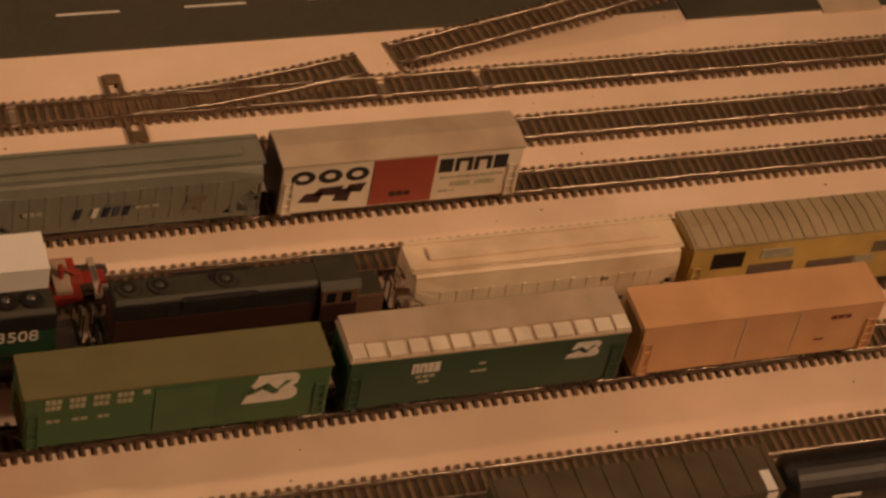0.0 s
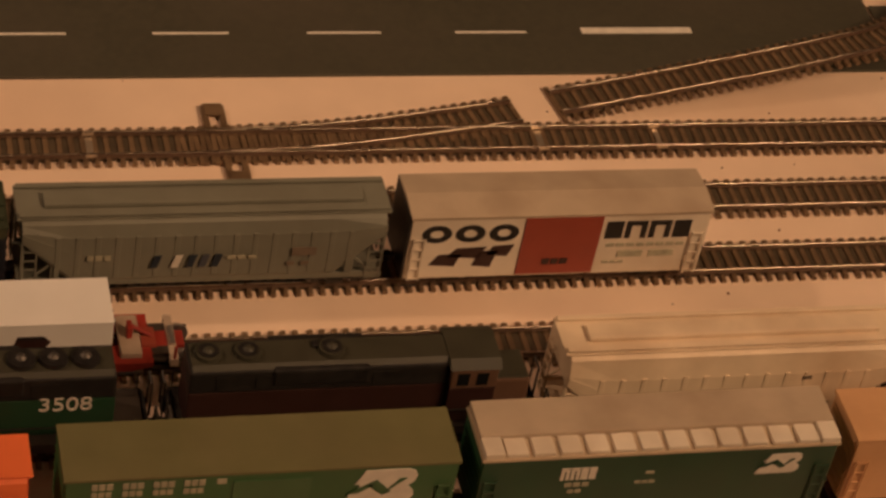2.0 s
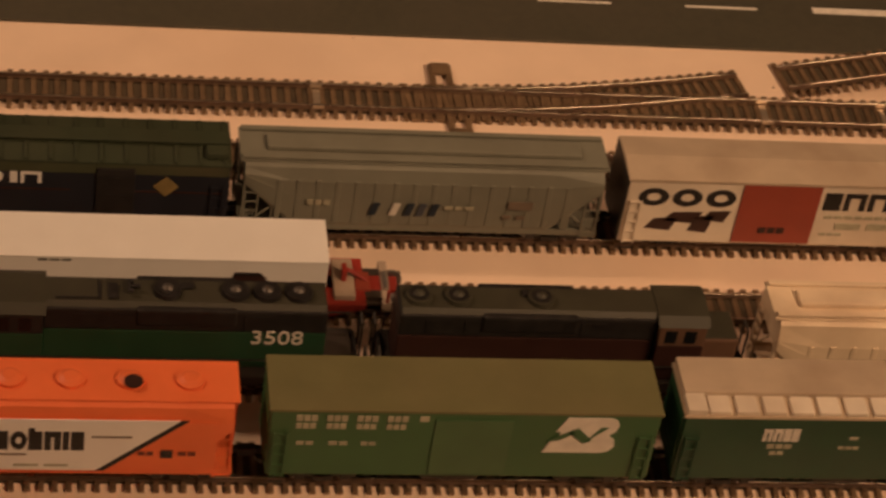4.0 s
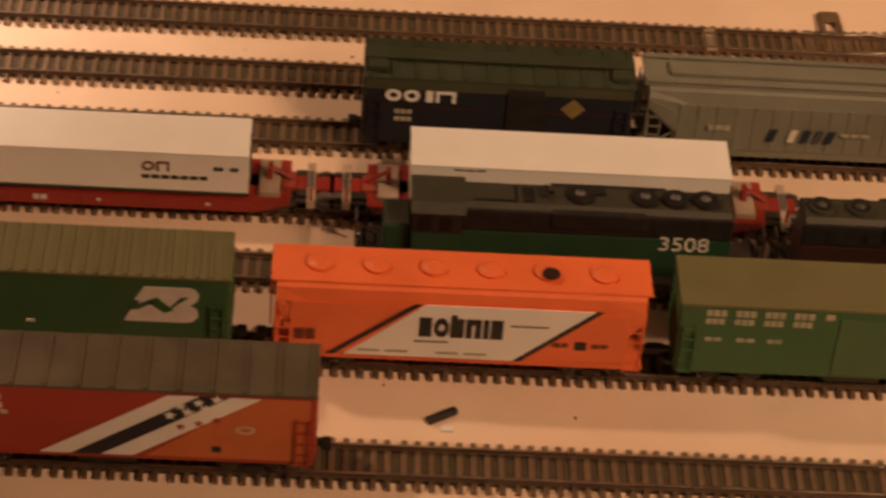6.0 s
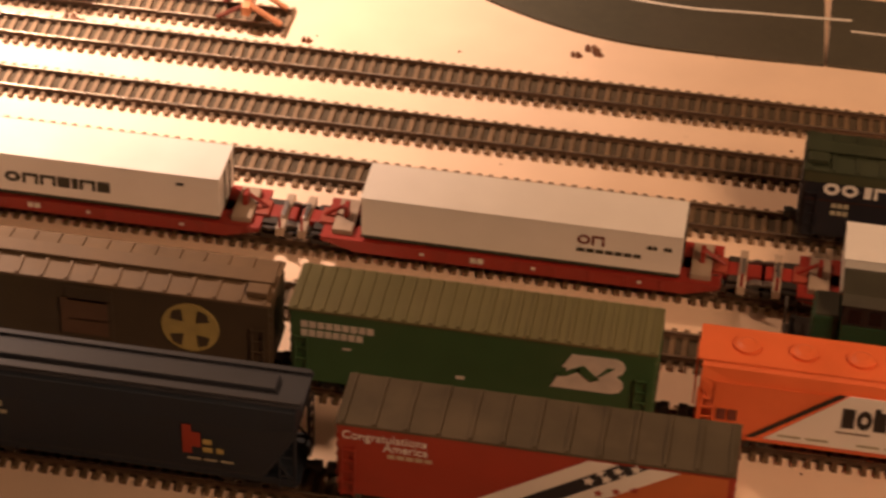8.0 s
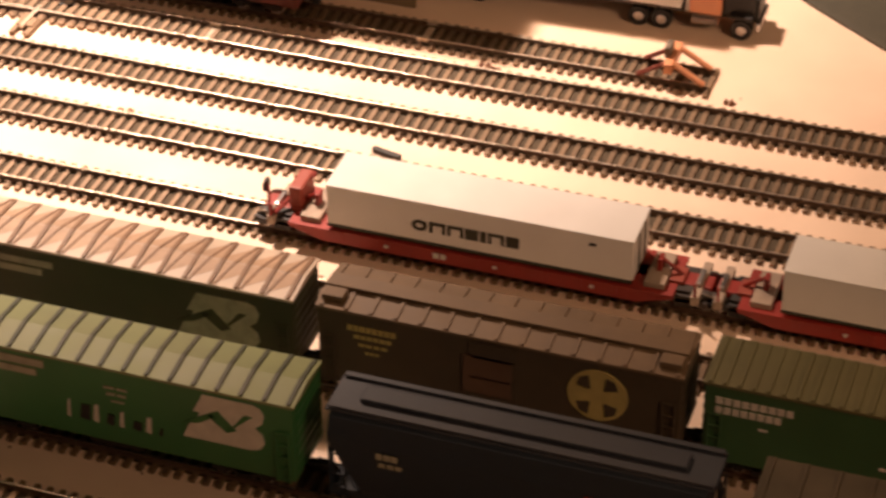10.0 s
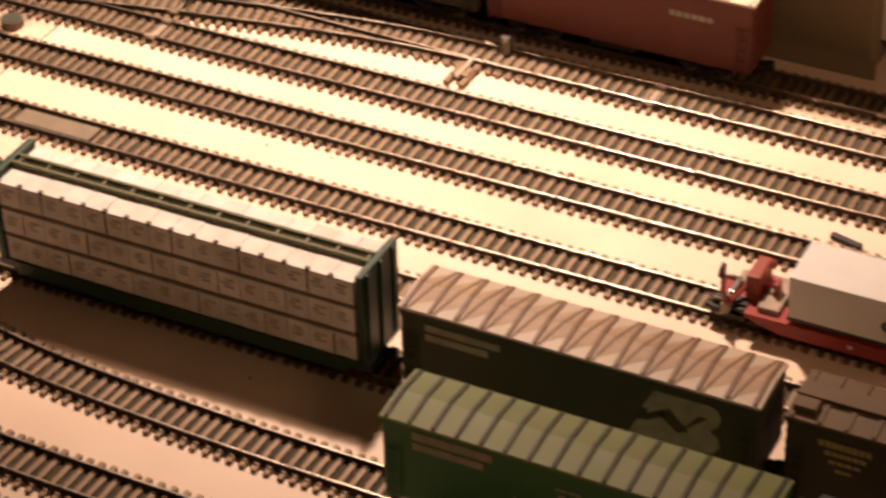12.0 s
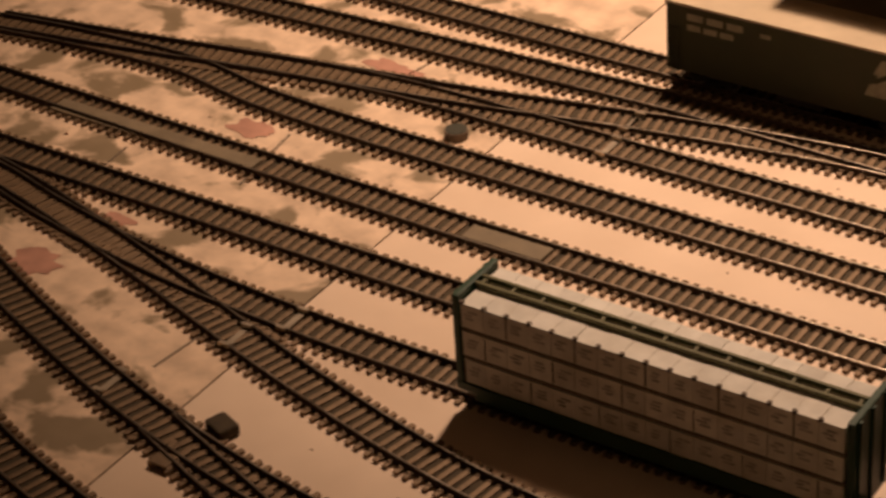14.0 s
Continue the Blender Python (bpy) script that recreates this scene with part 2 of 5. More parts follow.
def disc(bm, c, r, h, axis="z", n=18, top=None):
    """A drum at c (its foot), r wide, h long."""
    rings = []
    for k, rad in ((0, r), (h, r if top is None else top)):
        ring = []
        for i in range(n):
            a = 2 * math.pi * i / n
            u, v = rad * math.cos(a), rad * math.sin(a)
            off = {"z": (u, v, k), "y": (u, k, v), "x": (k, u, v)}[axis]
            ring.append(bm.verts.new((c[0] + off[0], c[1] + off[1], c[2] + off[2])))
        rings.append(ring)
    for i in range(n):
        bm.faces.new((rings[0][i], rings[0][(i + 1) % n], rings[1][(i + 1) % n], rings[1][i]))
    bm.faces.new(rings[0][::-1])
    bm.faces.new(rings[1])
    return bm


def ring(bm, x, z, ro, ri, y, depth=0.004, n=20, sx=1.0):
    """A plain flat ring on the side plane y."""
    o = [(x + sx * ro * math.cos(2 * math.pi * i / n), z + ro * math.sin(2 * math.pi * i / n)) for i in range(n)]
    q = [(x + sx * ri * math.cos(2 * math.pi * i / n), z + ri * math.sin(2 * math.pi * i / n)) for i in range(n)]
    for i in range(n):
        j = (i + 1) % n
        plate(bm, [o[i], o[j], q[j], q[i]], y, depth)
    return bm


def rod(bm, a, b, r, n=6):
    a, b = Vector(a), Vector(b)
    d = (b - a).normalized()
    s = d.orthogonal().normalized()
    t = d.cross(s)
    ra = [bm.verts.new(a + r * (s * math.cos(2 * math.pi * i / n) + t * math.sin(2 * math.pi * i / n))) for i in range(n)]
    rb = [bm.verts.new(b + r * (s * math.cos(2 * math.pi * i / n) + t * math.sin(2 * math.pi * i / n))) for i in range(n)]
    for i in range(n):
        bm.faces.new((ra[i], ra[(i + 1) % n], rb[(i + 1) % n], rb[i]))
    bm.faces.new(ra[::-1])
    bm.faces.new(rb)
    return bm


def to_mesh(name, bm, material):
    bmesh.ops.recalc_face_normals(bm, faces=bm.faces)
    for v in bm.verts:
        v.co *= U
    me = bpy.data.meshes.new(name)
    bm.to_mesh(me)
    bm.free()
    me.materials.append(material)
    return me


def part(name, bm, material, parent, label=""):
    ob = new(name, to_mesh(name, bm, material))
    ob.parent = parent
    return tagged(ob, label) if label else ob


def thing(name, x, y, z, label, category, group="", kind="", rz=0.0):
    ob = new(name)
    ob.empty_display_size = 0.02
    ob.matrix_basis = pose(x * U, y * U, z * U, 0, 0, rz)
    return tagged(ob, label, category, group, kind)


def solid(name, bm, material, label="", category="", kind="", group=""):
    return tagged(new(name, to_mesh(name, bm, material)), label, category, group, kind)


def words(name, text, size, x, z, y, material, parent, stretch=1.0, shear=0.0):
    """Real lettering on the side plane y, its left foot at (x, z)."""
    cu = bpy.data.curves.new(name, "FONT")
    cu.body, cu.size, cu.extrude, cu.shear = text, size * U, 0.0002, shear
    ob = new(name, cu)
    me = bpy.data.meshes.new_from_object(ob.evaluated_get(bpy.context.evaluated_depsgraph_get()))
    bpy.data.objects.remove(ob)
    me.transform(pose(x * U, (y - 0.003) * U, z * U, 90) @ Matrix.Diagonal((stretch, 1, 1, 1)))
    me.materials.clear()
    me.materials.append(material)
    out = new(name, me)
    out.parent = parent
    return out


def B():
    return bmesh.new()

# ---- the board and the room that closes it in ----
solid("tabletop", box(B(), -10.2, 22, -20, 22, -0.2, 0.0), M_BOARD, "cream painted layout board", "tabletop", "structure")
solid("tabletop_stained", box(B(), -26, -10.212, -20, 22, -0.2, -0.002), M_STAIN, "stained older layout board", "tabletop", "structure")
bm = B()
for x0, x1, y0, y1 in ((-26.3, -26, -20, 22), (22, 22.3, -20, 22), (-26.3, 22.3, 22, 22.3), (-26.3, 22.3, -20.3, -20)):
    box(bm, x0, x1, y0, y1, -0.2, 17.4)
solid("wall_room", bm, M_WALL, "plain beige room wall", "wall", "structure")
solid("ceiling", box(B(), -26.3, 22.3, -20.3, 22.3, 17.4, 17.7), M_CEIL, "plain pale ceiling", "ceiling", "structure")


joints = thing("board_joint", -11.2, 0, 0, "dark cracks between the pieces of the old board", "crack", kind="structure")
for x, y, ln, rz in ((-0.02, 1.18, 0.55, 8), (0.70, -0.35, 0.50, -6), (-0.30, -0.75, 0.42, 14), (0.15, 2.36, 0.40, -10), (-0.75, 0.70, 0.45, 5)):
    crack = part("crack", box(B(), -0.006, 0.006, -ln / 2, ln / 2, -0.004, 0.0015), M_LUMGAP, joints)
    crack.matrix_basis = pose(x * U, y * U, 0, 0, 0, rz)


# ---- track ----
def spline(pts, step=0.031):
    """Points every step along a smooth line through pts, each with its heading."""
    p = []
    for (xa, ya), (xb, yb) in zip(pts, pts[1:]):
        k = max(1, round(math.hypot(xb - xa, yb - ya) / 0.7))
        p += [Vector((xa + (xb - xa) * i / k, ya + (yb - ya) * i / k, 0)) for i in range(k)]
    p.append(Vector((*pts[-1], 0)))
    p = [p[0] * 2 - p[1]] + p + [p[-1] * 2 - p[-2]]
    fine = []
    for i in range(1, len(p) - 2):
        a, b, c, d = p[i - 1:i + 3]
        k = max(int((c - b).length / 0.01), 2)
        for j in range(k):
            t = j / k
            fine.append(0.5 * (2 * b + (c - a) * t + (2 * a - 5 * b + 4 * c - d) * t * t + (3 * b - a - 3 * c + d) * t ** 3))
    fine.append(p[-2])
    out, gone = [fine[0]], 0.0
    for a, b in zip(fine, fine[1:]):
        gone += (b - a).length
        if gone >= step:
            out.append(b)
            gone -= step
    return [(q, (out[min(i + 1, len(out) - 1)] - out[max(i - 1, 0)]).normalized()) for i, q in enumerate(out)]


tie_bm = box(B(), -0.0135, 0.0135, -0.15, 0.15, 0.0, 0.020, 0.003)
for sy in (-0.0925, 0.0925):
    for oy in (-0.02, 0.02):
        box(tie_bm, -0.008, 0.008, sy + oy - 0.006, sy + oy + 0.006, 0.019, 0.026)
TIE = to_mesh("tie", tie_bm, M_TIE)
RAIL_PROFILE = [(-0.012, 0.020), (0.012, 0.020), (0.012, 0.024), (0.003, 0.027), (0.003, 0.037), (0.0068, 0.039), (0.0062, 0.0453), (0.0026, 0.0464),
                (-0.0026, 0.0464), (-0.0062, 0.0453), (-0.0068, 0.039), (-0.003, 0.037), (-0.003, 0.027), (-0.012, 0.024)]


def track(pts, label, lift=lambda x: 0.0, first=-99.0, last=99.0, z=0.0, skip=(99, 99)):
    line = spline(pts)
    t = thing("track", pts[0][0], pts[0][1], 0, label, "track", "yard tracks")
    ox, oy = pts[0]
    for side in (-1, 1):
        bm, rings = B(), []
        use = line[::4] if len(pts) > 2 else [line[0], line[len(line) // 2], line[-1]]
        for q, d in use + [line[-1]]:
            n = Vector((-d.y, d.x, 0))
            rings.append([bm.verts.new((q.x - ox + n.x * (side * 0.0883 + u), q.y - oy + n.y * (side * 0.0883 + u), w + z + lift(q.x))) for u, w in RAIL_PROFILE])
        for a, b in zip(rings, rings[1:]):
            for i in range(14):
                bm.faces.new((a[i], a[(i + 1) % 14], b[(i + 1) % 14], b[i])).material_index = 0 if 6 <= i <= 8 else 1
        for f in bm.faces:
            f.smooth = f.material_index == 0
        bm.faces.new(rings[0])
        bm.faces.new(rings[-1])
        part("rail", bm, M_RAIL, t, "nickel rail with tarnished sides").data.materials.append(M_RAIL_SIDE)
    bm, rows = B(), []
    for q, d in line[::4] + [line[-1]]:
        n = Vector((-d.y, d.x, 0))
        rows.append([bm.verts.new((q.x - ox + n.x * u, q.y - oy + n.y * u, w + z + lift(q.x))) for u, w in ((-0.098, 0.0), (-0.098, 0.009), (0.098, 0.009), (0.098, 0.0))])
    for a, b in zip(rows, rows[1:]):
        for i in range(4):
            bm.faces.new((a[i], a[(i + 1) % 4], b[(i + 1) % 4], b[i]))
    part("tie_web", bm, M_WEB, t, "dark plastic web between the ties")
    made = 0
    far = B()
    for k, (q, d) in enumerate(line[::2]):
        if skip[0] < q.x < skip[1]:
            continue
        m = pose((q.x - ox) * U, (q.y - oy) * U, (z + lift(q.x)) * U, 0, 0, math.degrees(math.atan2(d.y, d.x)) + random.uniform(-1.2, 1.2))
        if first < q.x < last and made < 300:
            ob = new("tie", TIE)
            ob.parent = t
            ob.matrix_basis = m
            made += 1
        else:
            vs = [far.verts.new((m @ (Vector((x, y, w)) * U)) / U) for x in (-0.0135, 0.0135) for y in (-0.15, 0.15) for w in (0, 0.02)]
            for f in ((0, 1, 3, 2), (4, 6, 7, 5), (0, 4, 5, 1), (2, 3, 7, 6), (1, 5, 7, 3)):
                far.faces.new([vs[i] for i in f])
    if far.verts:
        tagged(part("tie_rest", far, M_TIE, t), kind="stuff")
    else:
        far.free()
    return t


T0, T1, T2, T3, T4, T5, T6, T7, TO = -0.70, 0.0, 0.553, 1.075, 1.622, 2.113, 2.617, 3.0, -1.24
YARD = "straight sectional track with brown ties on the board"
track([(9.5, T0), (-6.8, T0 - 0.01), (-7.6, T0), (-8.5, -0.65), (-9.06, -0.56), (-9.64, -0.42), (-10.31, -0.23), (-10.94, -0.03), (-11.7, 0.19), (-12.4, 0.36), (-14.0, 0.60)],
      "long track curving in to the yard ladder", first=-11.5, last=6.0)
track([(9.5, T1), (-9.9, T1), (-10.6, 0.03), (-11.28, 0.10), (-11.94, 0.22), (-12.4, 0.33), (-14.0, 0.58)], "yard track bending into a turnout", z=-0.002, first=-12.4, last=6.0)
track([(9.5, T2), (-14.0, T2 + 0.01)], YARD, first=-12.6, last=6.0, z=0.001)
track([(9.5, T3), (-9.8, T3 - 0.005), (-11.5, T3 + 0.03), (-14.0, T3 + 0.09)], YARD, first=-12.6, last=5.5)
track([(9.5, T4), (-10.8, T4), (-11.6, 1.66), (-12.23, 1.76), (-13.0, 1.72), (-14.2, 1.56)], "yard track leading to the ladder turnout", first=-12.6, last=6.0)
track([(9.5, T5), (-10.2, T5), (-11.0, 2.10), (-11.8, 2.0), (-12.4, 1.88), (-13.6, 1.67)], "yard track branching off the ladder", z=0.002, first=-11.2, last=6.5)
track([(9.5, T6), (-7.6, T6), (-8.3, 2.60), (-8.9, 2.53), (-9.7, 2.39), (-10.5, 2.22), (-11.3, 2.08), (-12.3, 1.9)], "back yard track with weathered ties", z=0.004, first=-9.0, last=7.0)
track([(-7.5, T6 + 0.005), (-8.4, 2.64), (-9.6, 2.67), (-11.0, 2.62), (-12.4, 2.55), (-14.0, 2.50)], "diverging track behind the ladder", z=0.001)
track([(-4.14, T7), (-9.5, T7), (-14.0, T7 + 0.03)], "siding ending at a bumper", first=-12.0)
track([(9.5, TO), (-7.6, TO), (-8.5, -1.22), (-9.44, -1.12), (-10.15, -0.97), (-10.74, -0.79), (-11.65, -0.44), (-12.6, 0.0)], "front track curving away", first=-11.8, last=6.0)
track([(-10.2, -0.97), (-9.6, -1.19), (-9.0, -1.40), (-8.2, -1.60), (-7.0, -1.72)], "short branch off the front track", z=0.003)
track([(-11.6, -1.05), (-10.9, -1.40), (-10.2, -1.62), (-9.2, -1.85)], "outermost curved track on the board", z=0.0)
# turnout behind the grey hopper, and the loose curved flexible track that lies over the road
track([(1.15, T6), (1.9, 2.66), (2.5, 2.75), (3.02, 2.85)], "turnout branch that ends on the board", z=0.003)
track([(3.25, 2.92), (4.0, 3.03), (4.9, 3.18), (5.35, 3.32), (5.72, 3.56), (5.98, 3.9), (6.08, 4.3), (6.0, 4.9)], "loose curved flexible track over the road",
      lift=lambda x: min(max((x - 3.2) * 0.09, 0.0), 0.16))
for x0, x1 in ((-12.6, -11.2), (-9.85, -9.38)):
    solid("track_infill", box(B(), x0, x1, T3 - 0.062, T3 + 0.062, 0.006, 0.030, 0.004), M_INFILL, "dusty olive board laid between the rails", "infill board", group="infill boards")
bm = B()
for x, y in ((0.66, T6), (3.08, T6), (3.75, T6), (-9.64, T5), (-9.66, 2.39), (-5.75, T7), (-10.31, -0.24), (-10.15, 0.0), (-10.6, -0.82), (-6.9, T6)):
    for s in (-0.0883, 0.0883):
        box(bm, x - 0.03, x + 0.03, y + s - 0.010, y + s + 0.010, 0.028, 0.048)
    box(bm, x - 0.018, x + 0.018, y - 0.07, y + 0.07, 0.012, 0.024)
tagged(solid("rail_joiner", bm, M_JOIN, "pale metal rail joiners on the track ends", "rail joiner"), kind="stuff")


def switch_stand(x, y, s, big=True):
    t = thing("switch_stand", x, y, 0, "pair of long brown switch ties beside a turnout", "switch stand", "switch stands")
    for dx in (-0.045, 0.045):
        part("long_tie", box(B(), dx - 0.016, dx + 0.016, 0, s * (0.26 if big else 0.19), 0.0, 0.03, 0.004), M_TIE, t)
    part("throw_plate", box(B(), -0.05, 0.05, s * 0.10, s * 0.19, 0.026, 0.04, 0.004), M_TIE, t)
    if big:
        part("throw_bar", box(B(), -0.012, 0.012, -s * 0.02, s * 0.22, 0.036, 0.048), M_JOIN, t, "pale throw bar")


switch_stand(1.34, T6 + 0.13, 1, False)
switch_stand(1.40, T6 - 0.13, -1, False)
switch_stand(-7.92, T6 - 0.06, -1)
switch_stand(-10.0, -1.02, -1, False)
t = thing("switch_lantern", -7.80, 2.70, 0, "small chrome switch lantern by the back track", "lantern")
part("lamp_body", disc(B(), (0, 0, 0.02), 0.035, 0.10, n=12, top=0.025), M_STEEL, t)
part("lamp_base", box(B(), -0.05, 0.05, -0.04, 0.04, 0, 0.025, 0.004), M_BLACK, t)

# ---- roads ----
solid("road", box(B(), -1.12, 5.42, 3.20, 3.94, 0.0, 0.020, 0.006), M_ROAD, "dark grey toy road strip", "road", "structure")
solid("road_end", box(B(), 5.44, 9.5, 3.09, 3.82, 0.0, 0.018, 0.006), M_ROAD, "dark grey toy road strip", "road", "structure")
bm, rows = B(), []
for q, d in spline([(-1.15, 3.57), (-1.7, 3.55), (-2.3, 3.58), (-2.85, 3.78), (-3.4, 4.15), (-4.0, 4.6), (-5.2, 5.4)], 0.1):
    n = Vector((-d.y, d.x, 0))
    rows.append([bm.verts.new(Vector((q.x, q.y, 0)) + n * w + Vector((0, 0, h))) for w, h in ((-0.37, 0), (-0.37, 0.018), (-0.345, 0.022), (0.345, 0.022), (0.37, 0.018), (0.37, 0))])
for a, b in zip(rows, rows[1:]):
    for i in range(6):
        bm.faces.new((a[i], a[(i + 1) % 6], b[(i + 1) % 6], b[i]))
bm.faces.new(rows[0])
bm.faces.new(rows[-1])
solid("road_curve", bm, M_ROAD, "curved dark grey toy road piece", "road", "structure")
marks = thing("road_marking", 0, 0, 0, "white centre dashes on the road", "marking", kind="structure")
for x in (-1.0, -0.44, 0.22, 1.11, 1.97, 2.82):
    part("dash", box(B(), x, x + 0.42, 3.560, 3.578, 0.016, 0.0225), M_LINE, marks)
bm = B()
box(bm, 3.57, 4.24, 3.553, 3.607, 0.016, 0.0232, 0.002)
part("dash", bm, M_LINE, marks, "long taped white dash")
for x in (5.79, 6.53, 7.3):
    part("dash", box(B(), x, x + 0.34, 3.425, 3.445, 0.014, 0.0205), M_LINE, marks)
bm = B()
ln = spline([(-1.0, 3.68), (-1.6, 3.64), (-1.95, 3.62), (-2.4, 3.68), (-2.9, 3.9)], 0.08)
for (q, d), (q2, d2) in zip(ln, ln[1:]):
    v = [bm.verts.new((p.x - e.y * w, p.y + e.x * w, 0.0245)) for p, e in ((q, d), (q2, d2)) for w in (-0.012, 0.012)]
    bm.faces.new((v[0], v[2], v[3], v[1]))
part("edge_line", bm, M_LINE, marks)
solid("road_patch", box(B(), 6.49, 6.95, 3.05, 3.25, 0.0, 0.024, 0.003), M_CREAM, "torn cream card patch on the road", "card")
solid("card_sheet", box(B(), 0.85, 2.56, 4.06, 5.4, 0.0, 0.05, 0.01), M_TRAILER, "pale card sheet lying behind the road", "card")
t = thing("toy_block", 5.33, 4.4, 0, "bright green plastic toy plate", "toy")
part("base", box(B(), -0.27, 0.27, -0.27, 0.27, 0, 0.10, 0.01), M_GRASSG, t)
for i in range(4):
    part("stud", disc(B(), (-0.19 + 0.127 * i, -0.19, 0.1), 0.04, 0.03, n=12), M_GRASSG, t)
t = thing("cardboard_building", -7.55, 3.85, 0, "tall tan cardboard building behind the boxcars", "building")
part("wall_block", box(B(), -1.65, 1.60, -0.55, 0.5, 0, 1.45, 0.02), M_CARD, t)
part("roof_lid", box(B(), -1.70, 1.65, -0.60, 0.55, 1.45, 1.50, 0.01), M_CARD, t)
part("base_strip", box(B(), -1.68, 1.63, -0.58, -0.55, 0, 0.10, 0.005), M_CARD, t)


# ---- rolling stock ----
def wheel_sets(t, xs, spread=0.10, wheel=0.048, label=""):
    """A bogie at each x, with its side frames and wheel sets."""
    for x in xs:
        bm = B()
        for s in (-1, 1):
            y0, y1 = sorted((s * 0.100, s * 0.122))
            box(bm, x - spread - 0.05, x + spread + 0.05, y0, y1, 0.082, 0.112, 0.004)
            box(bm, x - 0.045, x + 0.045, y0, y1, 0.058, 0.125, 0.006)
            for w in (-spread, spread):
                box(bm, x + w - 0.022, x + w + 0.022, s * 0.118 - 0.012, s * 0.118 + 0.012, 0.075, 0.112, 0.004)
        box(bm, x - 0.04, x + 0.04, -0.10, 0.10, 0.10, 0.14)
        tr = part("bogie", bm, M_UNDER, t)
        for w in (-spread, spread):
            bm = B()
            for s in (-1, 1):
                disc(bm, (x + w, s * 0.088 - 0.009, 0.094), wheel, 0.018, "y", 18)
                disc(bm, (x + w, s * 0.078 - 0.004, 0.094), wheel + 0.007, 0.008, "y", 18)
            rod(bm, (x + w, -0.08, 0.094), (x + w, 0.08, 0.094), 0.01)
            part("wheel_set", bm, M_STEEL, tr)


def couplers(t, h):
    for s in (-1, 1):
        bm = B()
        x0, x1 = sorted((s * (h - 0.03), s * (h + 0.035)))
        box(bm, x0, x1, -0.014, 0.014, 0.115, 0.142, 0.003)
        x0, x1 = sorted((s * (h + 0.03), s * (h + 0.075)))
        box(bm, x0, x1, -0.026, 0.018, 0.105, 0.150, 0.007)
        part("coupler", bm, M_BLACK, t)


def ladder(t, x, y, z0, z1, w, material, end=False, name="ladder"):
    bm = B()
    n = max(int((z1 - z0) / 0.055), 2)
    for i in range(n + 1):
        z = z0 + (z1 - z0) * i / n
        if end:
            rod(bm, (x, y - w / 2, z), (x, y + w / 2, z), 0.0045, 4)
        else:
            rod(bm, (x - w / 2, y, z), (x + w / 2, y, z), 0.0045, 4)
    for s in (-1, 1):
        if end:
            rod(bm, (x, y + s * w / 2, z0 - 0.01), (x, y + s * w / 2, z1 + 0.01), 0.005, 4)
        else:
            rod(bm, (x + s * w / 2, y, z0 - 0.01), (x + s * w / 2, y, z1 + 0.01), 0.005, 4)
    return part(name, bm, material, t)


def emblem(t, x0, x1, z0, z1, y, material, body):
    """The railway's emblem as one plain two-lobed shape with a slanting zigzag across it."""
    def at(pts):
        return [(x0 + a * (x1 - x0), z0 + b * (z1 - z0)) for a, b in pts]
    mark = part("emblem", plate(B(), at(((0.0, 0.0), (0.82, 0.0), (0.93, 0.06), (0.99, 0.20), (0.97, 0.38), (0.88, 0.50), (0.97, 0.62), (1.0, 0.80), (0.96, 0.94), (0.87, 1.0),
                                      (0.27, 1.0), (0.14, 0.60), (0.22, 0.60), (0.16, 0.36), (0.08, 0.30))), y), material, t, "pale plain emblem")
    bm = B()
    for quad in (((0.02, 0.33), (0.20, 0.36), (0.44, 0.60), (0.30, 0.60)), ((0.30, 0.60), (0.44, 0.72), (0.66, 0.36), (0.54, 0.28)), ((0.54, 0.28), (0.62, 0.40), (0.86, 0.74), (0.76, 0.74))):
        plate(bm, at(quad), y - 0.004, 0.003)
    part("zigzag", bm, body, mark, "body-coloured zigzag")


def bars(t, material, y, rows, name="lettering_bar"):
    """Rows of (x0, x1, z0, z1, pieces): unreadable or plain-drawn lettering."""
    for x0, x1, z0, z1, k in rows:
        bm, w = B(), (x1 - x0) / k
        for i in range(k):
            rect(bm, x0 + i * w, x0 + i * w + w * (0.80 if k > 1 else 1), z0, z1, y)
        part(name, bm, material, t)


def shapes(t, code, x0, x1, z0, z1, y, material, thick=0.26):
    """Plain rings (o), arches (n), bars (i) and blocks (b) in place of a company's letters."""
    wid = {"o": 1.0, "n": 1.0, "i": 0.35, "b": 0.8, " ": 0.5}
    unit = (x1 - x0) / sum(wid[c] + 0.14 for c in code)
    x, h = x0, z1 - z0
    for c in code:
        w = wid[c] * unit
        th = min(thick * h, 0.4 * w) if c != "i" else w
        bm = B()
        if c == "o":
            ring(bm, x + w / 2, (z0 + z1) / 2, h / 2, h / 2 - thick * h, y, sx=w / h)
        elif c == "n":
            rect(bm, x, x + th, z0, z1, y)
            rect(bm, x + w - th, x + w, z0, z1, y)
            rect(bm, x + th, x + w - th, z1 - thick * h, z1, y)
        elif c in "ib":
            rect(bm, x, x + w, z0, z1, y)
        if c != " ":
            part("letter_shape", bm, material, t)
        else:
            bm.free()
        x += w + 0.14 * unit


